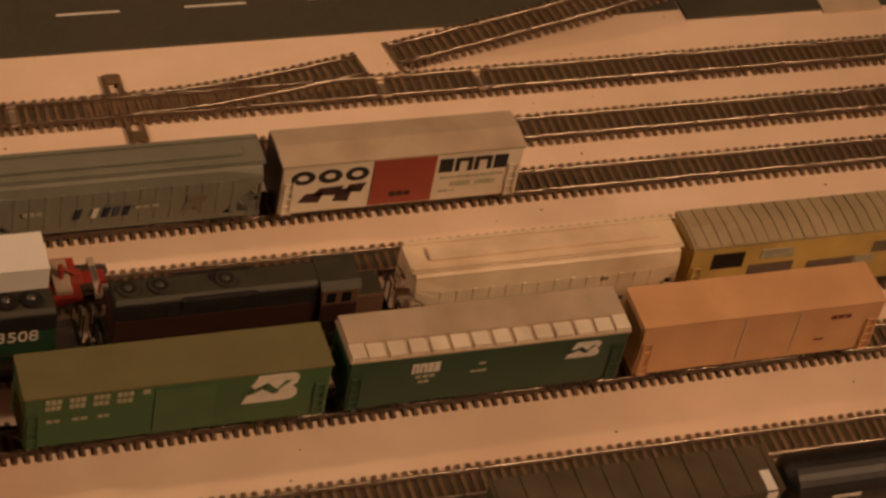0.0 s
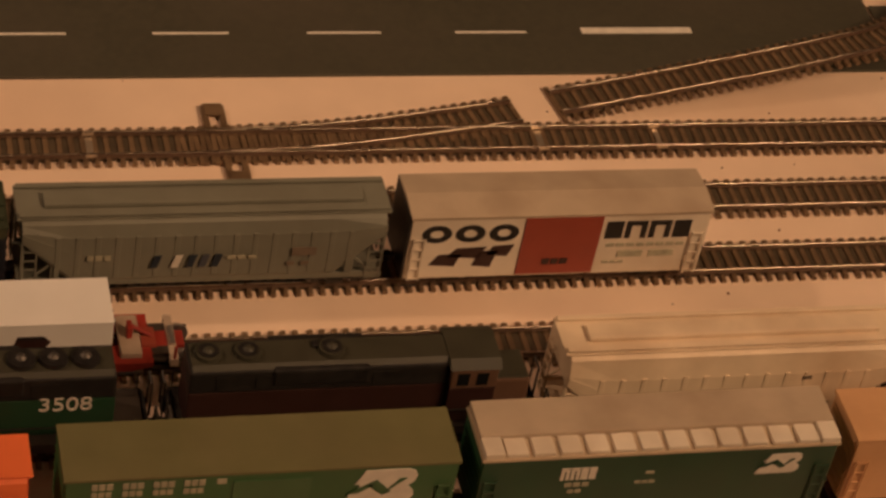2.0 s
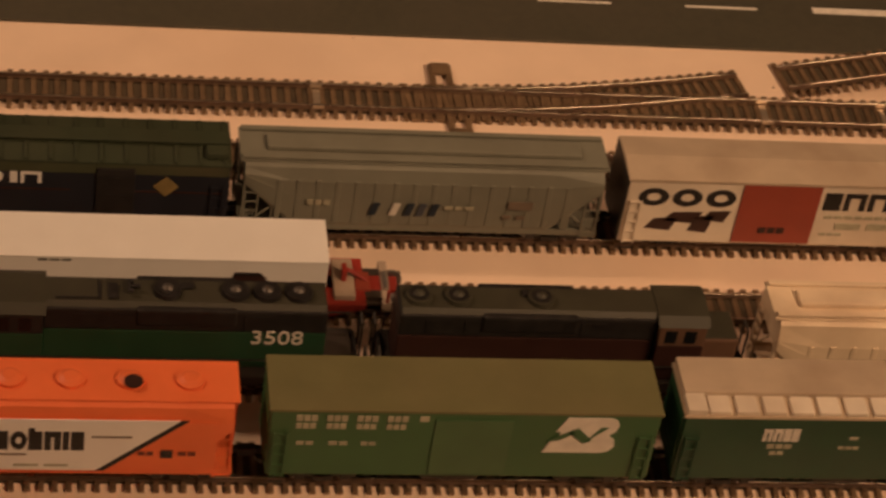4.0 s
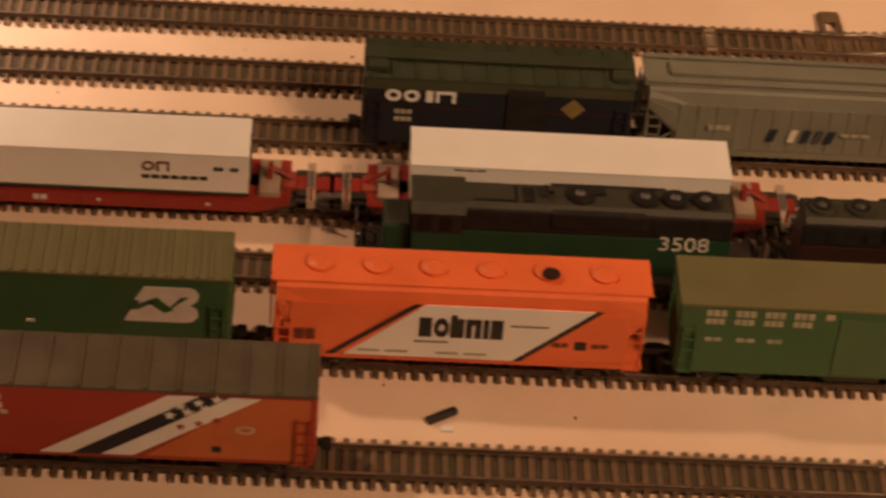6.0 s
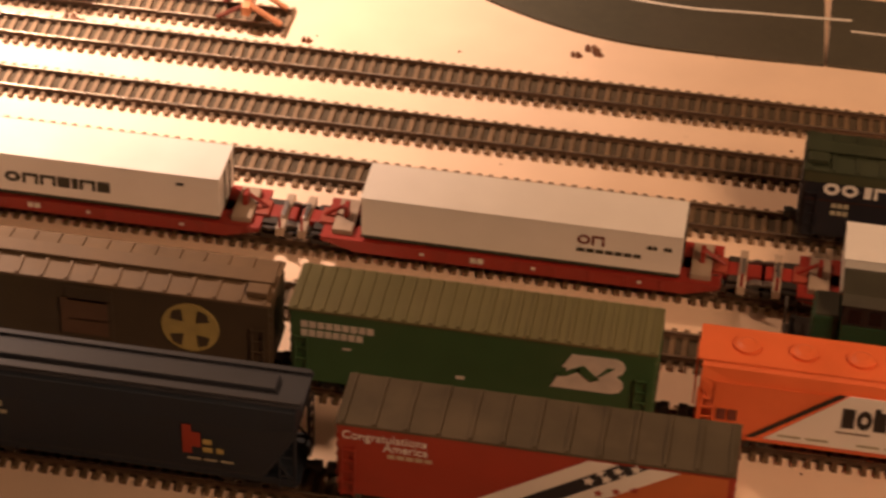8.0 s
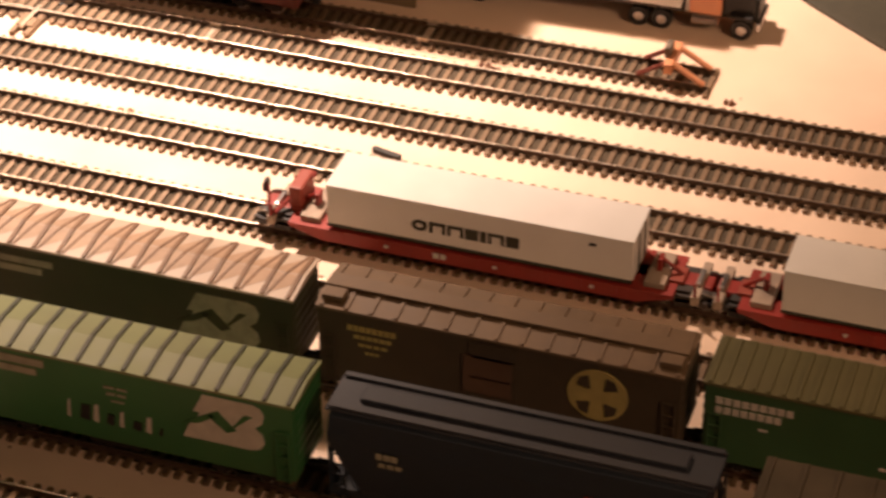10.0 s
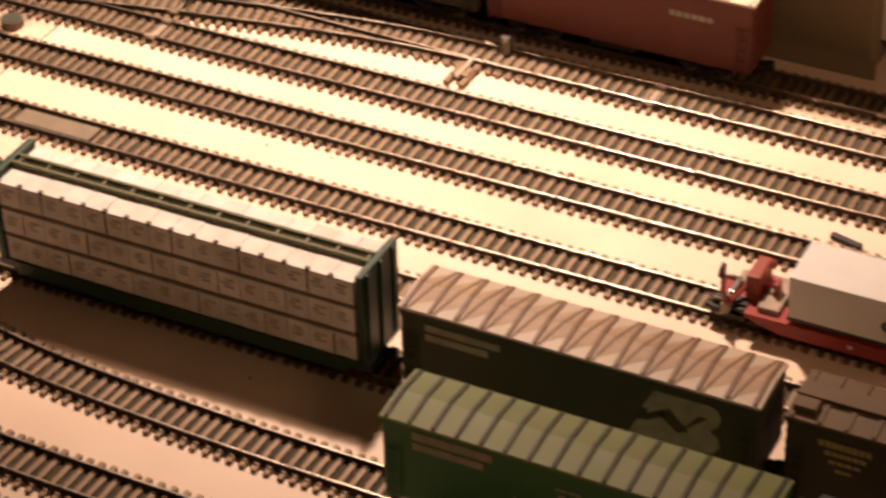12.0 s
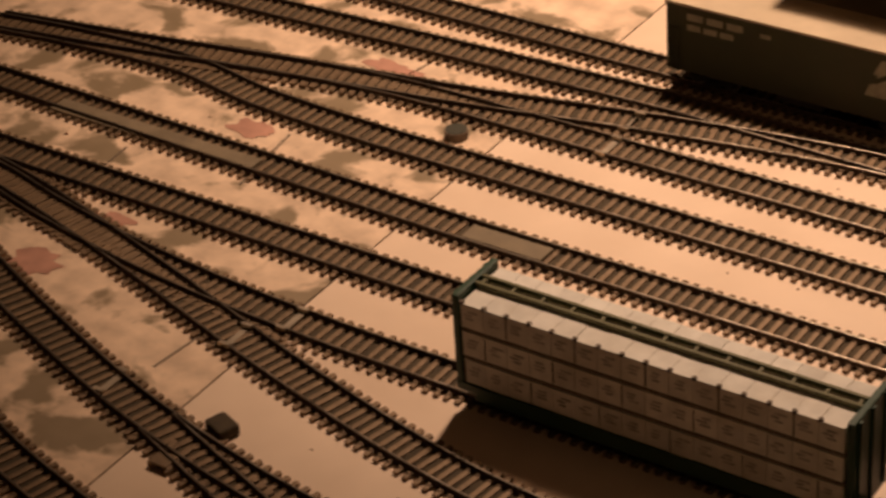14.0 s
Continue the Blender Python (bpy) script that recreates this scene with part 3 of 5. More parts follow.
def boxcar(x0, x1, y, label, body, roof, style="ribs", ribs=13, z0=0.14, z1=0.535, w=0.160, name="boxcar", group="boxcars", side_ribs=0, door=(), rib_mat=None, peak=0.028, end_mat=None):
    L = (x1 - x0) / 2
    t = thing(name, (x0 + x1) / 2, y, 0, label, "boxcar", group)
    bm = box(B(), -L, L, -w, w, z0, z1, 0.006)
    for i in range(side_ribs):
        x = -L + 0.05 + (2 * L - 0.1) * i / (side_ribs - 1)
        for s in (-1, 1):
            a, b = sorted((s * w, s * (w + 0.006)))
            box(bm, x - 0.006, x + 0.006, a, b, z0 + 0.02, z1 - 0.01)
    part("body", bm, body, t)
    for s in (-1, 1):
        zig = [(s * (L + (0.010 if i % 2 else 0.002)), z0 + 0.02 + i * (z1 - z0 - 0.03) / 14) for i in range(15)]
        outline = [(s * (L - 0.004), z0 + 0.02)] + zig + [(s * (L - 0.004), z1 - 0.01)]
        part("end_panel", plate(B(), outline, w * 0.86, w * 1.72), end_mat or body, t)
    prof = [(-w - 0.006, z1 - 0.004), (-w - 0.006, z1 + 0.010), (0, z1 + peak), (w + 0.006, z1 + 0.010), (w + 0.006, z1 - 0.004)]
    rf = part("roof", prism(B(), prof, -L - 0.008, L + 0.008), roof, t)

    def strip(bm, xa, ya, xb, yb, hw, up=0.008):
        za, zb = (z1 + 0.010 + (peak - 0.010) * (1 - abs(q) / w) for q in (ya, yb))
        d = Vector((xb - xa, yb - ya, 0)).normalized()
        n = Vector((-d.y, d.x, 0)) * hw
        v = [bm.verts.new((p[0] + e * n.x, p[1] + e * n.y, p[2] + h)) for p in ((xa, ya, za), (xb, yb, zb)) for e in (-1, 1) for h in (-0.002, up)]
        for f in ((0, 1, 3, 2), (4, 6, 7, 5), (0, 4, 5, 1), (2, 3, 7, 6), (1, 5, 7, 3)):
            bm.faces.new([v[i] for i in f])

    if style in ("ribs", "diag", "walk"):
        for i in range(ribs):
            x = -L + 0.02 + (2 * L - 0.04) * i / (ribs - 1)
            bm = B()
            for s in (-1, 1):
                strip(bm, x, s * w, x, 0, 0.009)
                if style == "diag" and i < ribs - 1:
                    x2 = -L + 0.02 + (2 * L - 0.04) * (i + 1) / (ribs - 1)
                    lean = 1
                    xm = (x + x2) / 2
                    zr = lambda q: z1 + 0.0115 + (peak - 0.010) * (1 - abs(q) / w)
                    tri = [(x + 0.012, 0.004 * s), (x2 - 0.012, 0.004 * s), (x2 - 0.012, s * w * 0.45), (xm + s * lean * (x2 - x - 0.04) / 2, s * w * 0.92), (x + 0.012, s * w * 0.30)]
                    wash = B()
                    wash.faces.new([wash.verts.new((px, py, zr(py))) for px, py in tri])
                    part("rust_wash", wash, M_RUSTWASH, rf)
                    strip(bm, xm + s * lean * (x2 - x - 0.04) / 2, s * w, xm, 0, 0.006, 0.004)
            part("roof_rib", bm, rib_mat or roof, rf)
    if style == "walk":
        part("roof_walk", box(B(), -L, L, -0.045, 0.045, z1 + peak + 0.008, z1 + peak + 0.020, 0.003), rib_mat or roof, t)
        for s in (-1, 1):
            part("roof_bracket", box(B(), s * (L - 0.06) - 0.05, s * (L - 0.06) + 0.05, -0.13, -0.06, z1 + 0.02, z1 + 0.05, 0.004), rib_mat or roof, t)
    if style == "trough":
        part("roof_ridge", box(B(), -L, L, -0.055, w + 0.004, z1 + 0.02, z1 + 0.050, 0.006), M_SOOROOF, t, "raised dirty roof panel")
        for s in (-1, 1):
            a, b = sorted((s * L, s * (L - 0.09)))
            part("roof_end", box(B(), a, b, -w - 0.004, -0.055, z1 + 0.008, z1 + 0.045, 0.006), M_SOO, t)
        for i in range(12):
            x = -L + 0.15 + (2 * L - 0.30) * i / 11
            part("roof_rib", box(B(), x - 0.050, x + 0.050, -w, -0.055, z1 + 0.012, z1 + 0.034, 0.007), M_SOO, rf)
    for a, b, m in door:
        d = part("door", box(B(), a, b, -w - 0.010, -w + 0.002, z0 + 0.01, z1 - 0.025, 0.003), m, t)
        for k in range(3):
            z = z0 + 0.08 + 0.11 * k
            part("door_rib", box(B(), a + 0.01, b - 0.01, -w - 0.014, -w - 0.009, z, z + 0.010), m, d)
        part("door_rail", box(B(), a - 0.2, b + 0.2, -w - 0.014, -w, z0 - 0.004, z0 + 0.008), body, t)
    for s in (-1, 1):
        ladder(t, s * (L - 0.05), -w - 0.012, z0 + 0.01, z0 + 0.26, 0.055, body)
        part("step", box(B(), s * (L - 0.05) - 0.03, s * (L - 0.05) + 0.03, -w - 0.004, -w + 0.004, z0 - 0.05, z0 - 0.042), M_UNDER, t)
    part("underframe", box(B(), -L + 0.05, L - 0.05, -0.06, 0.06, 0.105, z0), M_UNDER, t)
    part("brake_gear", box(B(), -0.16, 0.10, -0.13, -0.05, 0.085, z0, 0.01), M_UNDER, t)
    wheel_sets(t, (-L + 0.26, L - 0.26))
    couplers(t, L)
    return t


def loft(bm, stations):
    rings = [[bm.verts.new((x, y, z)) for y, z in prof] for x, prof in stations]
    n = len(rings[0])
    for a, b in zip(rings, rings[1:]):
        for i in range(n):
            bm.faces.new((a[i], a[(i + 1) % n], b[(i + 1) % n], b[i]))
    bm.faces.new(rings[0])
    bm.faces.new(rings[-1])
    return bm


def hopper(x0, x1, y, label, body, roof, round_hatch=0, long_hatch=False, bulge=0.166, z1=0.535, zs=0.15, ribs=0, bays=4, frame=None, group="covered hoppers", slope=0.30):
    L = (x1 - x0) / 2
    frame = frame or body
    t = thing("covered_hopper", (x0 + x1) / 2, y, 0, label, "hopper car", group)

    def prof(low):
        half = [(0.93 * bulge, low), (0.985 * bulge, low + 0.03 * (1 if low < 0.3 else 0.4)), (bulge, max(0.34, low + 0.06)), (0.985 * bulge, max(0.43, low + 0.07)), (0.86 * bulge, z1 - 0.015), (0.70 * bulge, z1)]
        return [(a, b) for a, b in half] + [(-a, b) for a, b in half[::-1]]

    hull = part("hull", loft(B(), [(-L + 0.015, prof(0.40)), (-L + slope, prof(zs)), (0, prof(zs)), (L - slope, prof(zs)), (L - 0.015, prof(0.40))]), body, t)
    if ribs:
        for i in range(ribs):
            x = -L + slope * 0.7 + (2 * L - 1.4 * slope) * i / (ribs - 1)
            for s in (-1, 1):
                a, b = sorted((s * bulge * 0.95, s * (bulge + 0.0015)))
                part("side_post", box(B(), x - 0.013, x + 0.013, a, b, zs + 0.03, 0.44, 0.003), body, hull)
    part("roof_deck", box(B(), -L - 0.01, L + 0.01, -0.74 * bulge, 0.74 * bulge, z1 - 0.004, z1 + 0.008, 0.004), roof, t)
    for i in range(round_hatch):
        x = -L + 0.2 + (2 * L - 0.4) * i / (round_hatch - 1)
        h = part("hatch", disc(B(), (x, 0, z1 + 0.006), 0.062, 0.016, n=20), roof, t)
        part("hatch_lid", disc(B(), (x, 0, z1 + 0.022), 0.050, 0.008, n=20, top=0.03), roof, h)
    if long_hatch:
        part("hatch", box(B(), -L + 0.12, L - 0.12, -0.05, 0.05, z1 + 0.006, z1 + 0.034, 0.01), roof, t)
        for s in (-1, 1):
            part("roof_walk", box(B(), -L, L, s * 0.105 - 0.014, s * 0.105 + 0.014, z1 + 0.014, z1 + 0.024, 0.002), roof, t)
    for s in (-1, 1):
        a, b = sorted((s * L, s * (L - slope)))
        part("end_sill", box(B(), a, b, -0.15, 0.15, 0.125, 0.150, 0.004), frame, t)
        for q in (-1, 1):
            part("end_post", rod(B(), (s * (L - 0.02), q * 0.15, 0.14), (s * (L - 0.02), q * 0.13, 0.45), 0.009), frame, t)
            part("end_post", rod(B(), (s * (L - 0.16), q * 0.15, 0.14), (s * (L - 0.16), q * 0.15, 0.33), 0.009), frame, t)
            part("end_brace", rod(B(), (s * (L - 0.02), q * 0.15, 0.14), (s * (L - slope * 0.9), q * 0.14, 0.33), 0.007), frame, t)
        ladder(t, s * (L - 0.05), -0.158, 0.13, 0.46, 0.07, frame)
        ladder(t, s * (L + 0.012), 0.06, 0.16, 0.46, 0.07, frame, True)
    bm = B()
    for s in (-1, 1):
        box(bm, -L + 0.02, L - 0.02, s * 0.150 - 0.008, s * 0.150 + 0.008, 0.130, 0.165, 0.003)
    part("side_sill", bm, frame, t)
    for i in range(bays):
        x = -L + slope + 0.1 + (2 * L - 2 * slope - 0.2) * i / (bays - 1)
        bm = loft(B(), [(x - 0.10, [(-0.10, zs), (0.10, zs), (0.05, 0.10), (-0.05, 0.10)]), (x + 0.10, [(-0.10, zs), (0.10, zs), (0.05, 0.10), (-0.05, 0.10)])])
        part("outlet", bm, M_UNDER, t)
    wheel_sets(t, (-L + 0.22, L - 0.22))
    couplers(t, L)
    return t

# ---- row on the second track from the front ----
def local(x0, x1):
    c = (x0 + x1) / 2
    return lambda *v: [q - c for q in v]


F = -0.160
t = boxcar(0.22, 1.92, T1, "smooth-sided green boxcar with olive roof and pale emblem", M_GREEN, M_GREEN_ROOF, "plain", peak=0.012)
k = local(0.22, 1.92)
part("door", rect(B(), *k(0.93, 1.27), 0.16, 0.49, F, 0.006), M_FADEGREEN, t, "faded green door panel")
emblem(t, *k(1.42, 1.74), 0.30, 0.515, F, M_WHITE, M_GREEN)
for i in range(4):
    x = 0.33 + 0.13 * i
    bars(t, M_DULL, F, [(*k(x, x + 0.095), 0.475, 0.510, 3), (*k(x, x + 0.09), 0.430, 0.460, 3)])
bars(t, M_DULL, F, [(*k(0.86, 0.90), 0.48, 0.51, 1), (*k(0.34, 0.42), 0.33, 0.35, 2), (*k(0.48, 0.57), 0.33, 0.35, 2), (*k(0.62, 0.69), 0.33, 0.35, 2)])

t = boxcar(2.03, 3.70, T1, "dark green refrigerator car with raised cream roof", M_DKGREEN, M_CREAM, "trough", z1=0.53)
k = local(2.03, 3.70)
emblem(t, *k(3.33, 3.54), 0.36, 0.485, F, M_WHITE, M_DKGREEN)
shapes(t, "nnbb", *k(2.40, 2.57), 0.385, 0.460, F, M_WHITE)
bars(t, M_DULL, F, [(*k(2.43, 2.55), 0.34, 0.365, 3), (*k(2.45, 2.52), 0.30, 0.32, 2), (*k(2.80, 2.84), 0.40, 0.415, 1), (*k(2.76, 2.86), 0.34, 0.355, 3)])

t = boxcar(3.80, 5.35, T1, "weathered orange-tan boxcar with plain sides", M_TAN, M_TAN, "plain", peak=0.014)
k = local(3.80, 5.35)
bars(t, M_REDBROWN, F, [(*k(5.02, 5.16), 0.43, 0.46, 3), (*k(4.95, 5.02), 0.26, 0.275, 2)])
part("door_seam", rect(B(), *k(4.45, 4.458), 0.16, 0.52, F), M_CREAM, t)
part("door_seam", rect(B(), *k(4.80, 4.808), 0.16, 0.52, F), M_CREAM, t)

# the orange hopper
t = hopper(-1.58, 0.08, T1, "bright orange covered hopper with white slanted panel", M_ORANGE, M_ORANGE, 6, bays=4, z1=0.535, frame=M_ORANGE, slope=0.22)
k = local(-1.58, 0.08)
yf = -0.172
part("hull_side", rect(B(), *k(-1.50, 0.0), 0.175, 0.46, -0.166, 0.004), M_ORANGE, t)
part("white_panel", plate(B(), list(zip(k(-1.26, -0.50, -0.15, -0.91), (0.170, 0.170, 0.475, 0.475))), yf), M_TRAILER, t, "white slanted panel")
for a, b in ((-1.345, -0.965), (-0.515, -0.165)):
    part("black_stripe", plate(B(), list(zip(k(a + 0.008, a + 0.042, b + 0.042, b + 0.008), (0.170, 0.170, 0.478, 0.478))), yf - 0.002), M_BLACK, t)
shapes(t, "bobnib", *k(-0.93, -0.55), 0.295, 0.405, yf - 0.003, M_BLACK, 0.3)
part("letter_stem", rect(B(), *k(-0.79, -0.765), 0.295, 0.425, yf - 0.004), M_BLACK, t)
bars(t, M_LUMGAP, yf - 0.003, [(*k(-0.53, -0.36), 0.372, 0.380, 1), (*k(-0.95, -0.80), 0.262, 0.270, 1)])
bars(t, M_DULL, yf - 0.003, [(*k(-1.20, -0.95), 0.196, 0.206, 2), (*k(-0.85, -0.60), 0.196, 0.206, 2)])
bars(t, M_BLACK, yf, [(*k(-0.235, -0.185), 0.250, 0.270, 1), (*k(-0.235, -0.185), 0.275, 0.295, 1)])
bars(t, M_REDBROWN, yf, [(*k(-0.33, -0.26), 0.265, 0.285, 2), (*k(-0.16, -0.08), 0.265, 0.285, 2), (*k(-1.48, -1.38), 0.25, 0.31, 2)])
part("open_hatch", disc(B(), (k(-0.36)[0], -0.03, 0.562), 0.040, 0.006, n=16), M_MAROON, t, "dark open hatch")

t = boxcar(-3.42, -1.77, T1, "green boxcar with finely ribbed olive roof", M_GREEN, M_GREEN_ROOF, "ribs", 27, z1=0.55, peak=0.014)
k = local(-3.42, -1.77)
emblem(t, *k(-2.23, -1.90), 0.30, 0.50, F, M_WHITE, M_GREEN)
bars(t, M_WHITE, F, [(*k(-3.37, -3.03), 0.455, 0.490, 9), (*k(-3.37, -3.08), 0.405, 0.440, 8), (*k(-3.18, -3.14), 0.35, 0.36, 1), (*k(-2.66, -2.62), 0.27, 0.285, 1)])

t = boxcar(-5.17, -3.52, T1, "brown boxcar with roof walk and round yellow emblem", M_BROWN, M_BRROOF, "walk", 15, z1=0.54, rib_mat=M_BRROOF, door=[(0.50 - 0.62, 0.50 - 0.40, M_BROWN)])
k = local(-5.17, -3.52)
part("emblem_disc", disc(B(), (k(-3.885)[0], -0.168, 0.365), 0.135, 0.010, "y", 28), M_CIRCLE, t, "yellow round emblem with dark quarters")
for sx in (-1, 1):
    for sz in (-1, 1):
        cx, cz = k(-3.885)[0] + sx * 0.030, 0.365 + sz * 0.035
        part("emblem_quarter", plate(B(), [(cx, cz), (cx + sx * 0.062, cz + sz * 0.012), (cx + sx * 0.050, cz + sz * 0.055), (cx + sx * 0.010, cz + sz * 0.070)], -0.1685), M_BROWN, t)
part("door_placard", rect(B(), *k(-4.49, -4.27), 0.25, 0.45, F - 0.010), M_CABBROWN, t, "faded orange door placard")
bars(t, M_CIRCLE, F, [(*k(-5.03, -4.80), 0.445, 0.475, 8), (*k(-5.00, -4.82), 0.405, 0.425, 6), (*k(-4.98, -4.84), 0.365, 0.380, 4), (*k(-4.95, -4.88), 0.325, 0.338, 3)])

t = boxcar(-6.94, -5.29, T1, "weathered green boxcar with diagonal-panel pale roof", M_BROWNGREEN, M_ZROOF, "diag", 14, rib_mat=M_ZRIB, z1=0.535)
k = local(-6.94, -5.29)
emblem(t, *k(-5.86, -5.45), 0.22, 0.48, F, M_DULL, M_BROWNGREEN)
bars(t, M_DULL, F, [(*k(-6.82, -6.46), 0.445, 0.480, 1), (*k(-6.82, -6.52), 0.395, 0.430, 1)])

# the centre-beam car with wrapped lumber
t = thing("lumber_flatcar", -8.10, T1, 0, "green centre-beam flatcar loaded with pale wrapped lumber", "flatcar")
L = 0.98
part("deck", box(B(), -L, L, -0.17, 0.17, 0.125, 0.165, 0.005), M_DKGREEN, t)
part("side_sill", box(B(), -L + 0.1, L - 0.1, -0.175, -0.165, 0.09, 0.165, 0.004), M_DKGREEN, t)
part("side_sill", box(B(), -L + 0.1, L - 0.1, 0.165, 0.175, 0.09, 0.165, 0.004), M_DKGREEN, t)
for s in (-1, 1):
    a, b = sorted((s * L, s * (L - 0.035)))
    bk = part("bulkhead", box(B(), a, b, -0.168, 0.168, 0.165, 0.635, 0.006), M_DKGREEN, t)
    a, b = sorted((s * L, s * (L + 0.012)))
    for q in (-0.12, 0.0, 0.12):
        part("bulkhead_post", box(B(), a, b, q - 0.012, q + 0.012, 0.16, 0.625, 0.003), M_DKGREEN, bk)
part("centre_web", box(B(), -L, L, -0.012, 0.012, 0.16, 0.605), M_DKGREEN, t)
beam = part("centre_beam", box(B(), -L, L, -0.030, -0.012, 0.606, 0.628, 0.003), M_GREEN_ROOF, t, "olive green top beam")
part("beam_side", box(B(), -L, L, 0.030, 0.048, 0.606, 0.628, 0.003), M_GREEN_ROOF, beam)
for i in range(13):
    x = -L + 0.06 + i * (2 * L - 0.12) / 12
    part("beam_rung", box(B(), x - 0.008, x + 0.008, -0.012, 0.030, 0.608, 0.620), M_GREEN_ROOF, beam)
wheel_sets(t, (-L + 0.24, L - 0.24))
couplers(t, L)
wd = (2 * L - 0.09) / 16
for side in (-1, 1):
    y0, y1 = (-0.165, -0.020) if side < 0 else (0.020, 0.160)
    for tier in range(3):
        z = 0.168 + tier * 0.152
        for col in range(16):
            a = -8.10 - L + 0.045 + col * wd
            inset = random.uniform(0.0, 0.003)
            p = solid("lumber_pack", box(B(), a, a + wd - 0.0015, y0 + inset, y1, z, z + 0.126 + random.uniform(0.0, 0.003), 0.002), M_LUMBER, "pale paper-wrapped lumber pack strapped on the flatcar", "lumber", group="lumber packs")
            if side < 0 and col % 3 == tier:
                part("strap", box(B(), a + wd * 0.01, a + wd * random.choice((0.03, 0.03, 0.06)), y0 - 0.001, y0 + 0.006, z + 0.006, z + 0.12), M_LUMGAP, p, "dark strap")
            if side < 0:
                for q, h in ((0.30, 0.085), (0.18, 0.066), (0.26, 0.047)):
                    q += random.uniform(-0.06, 0.06)
                    part("wrap_print", rect(B(), a + wd * q, a + wd * (q + random.uniform(0.28, 0.5)), z + h, z + h + 0.011, y0 + inset, 0.0012), M_PRINT, p, "faint grey print")
    for tier in range(2):
        z = 0.168 + 0.131 + tier * 0.152
        solid("lumber_spacer", box(B(), -9.03, -7.16, y0 + 0.004, y1 - 0.008, z, z + 0.021), M_LUMGAP, "thin dark spacer strips between lumber packs", "spacer")
for i in range(16):
    x = -8.10 - L + 0.040 + i * wd
    solid("corner_guard", box(B(), x, x + 0.020, -0.170, -0.150, 0.592, 0.611, 0.004), M_LUMGAP, "small dark strap corner on the lumber", "corner guard", group="strap corners")

# ---- front row ----
t = boxcar(-3.06, -1.37, T0, "red and orange boxcar with starred white stripes", M_RED, M_BICROOF, "ribs", 13, z1=0.535, peak=0.012)
k = local(-3.06, -1.37)
part("orange_side", plate(B(), list(zip(k(-2.08, -1.39, -1.39, -1.62), (0.165, 0.165, 0.515, 0.515))), F, 0.003), M_BICOR, t, "orange side panel")
for a, b, w, m in ((-2.52, -1.985, 0.13, M_TRAILER), (-2.395, -1.86, 0.13, M_NAVY), (-2.27, -1.735, 0.14, M_TRAILER)):
    part("stripe", plate(B(), list(zip(k(a, a + w, b + w, b), (0.165, 0.165, 0.515, 0.515))), F, 0.005), m, t)
for i in range(3):
    for row, (m, dx, dz, r) in enumerate(((M_TRAILER, 0.0, 0.0, 0.028), (M_TRAILER, 0.045, 0.055, 0.026), (M_RED, 0.045, -0.062, 0.022))):
        cx, cz = k(-1.975 + dx + 0.075 * i)[0], 0.425 + dz + 0.022 * i - 0.02
        pts = [(cx + (r if j % 2 == 0 else r * 0.42) * math.sin(math.pi * j / 5), cz + (r if j % 2 == 0 else r * 0.42) * math.cos(math.pi * j / 5)) for j in range(10)]
        part("star", plate(B(), pts[::-1], F, 0.007), m, t)
words("lettering", "Congratulations", 0.062, *k(-3.04), 0.460, F, M_TRAILER, t, 0.92)
words("lettering", "America", 0.062, *k(-2.86), 0.412, F, M_TRAILER, t, 0.92)
bars(t, M_CREAM, F, [(*k(-2.84, -2.64), 0.375, 0.395, 5)])
part("oval_mark", ring(B(), k(-1.66)[0], 0.335, 0.022, 0.014, F, 0.006, sx=1.9), M_CREAM, t)
bars(t, M_BLACK, F, [(*k(-1.80, -1.76), 0.20, 0.235, 1)])

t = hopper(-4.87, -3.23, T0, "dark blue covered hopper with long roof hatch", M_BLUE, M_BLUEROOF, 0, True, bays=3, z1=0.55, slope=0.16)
k = local(-4.87, -3.23)
bars(t, M_RED, -0.169, [(*k(-3.74, -3.70), 0.26, 0.42, 1), (*k(-3.70, -3.66), 0.30, 0.38, 1)])
bars(t, M_CIRCLE, -0.169, [(*k(-3.65, -3.61), 0.32, 0.345, 1), (*k(-3.65, -3.61), 0.275, 0.30, 1), (*k(-3.59, -3.56), 0.275, 0.30, 1)])
bars(t, M_DULL, -0.169, [(*k(-4.64, -4.54), 0.38, 0.41, 3), (*k(-4.63, -4.52), 0.34, 0.36, 3), (*k(-3.72, -3.50), 0.225, 0.235, 3)])

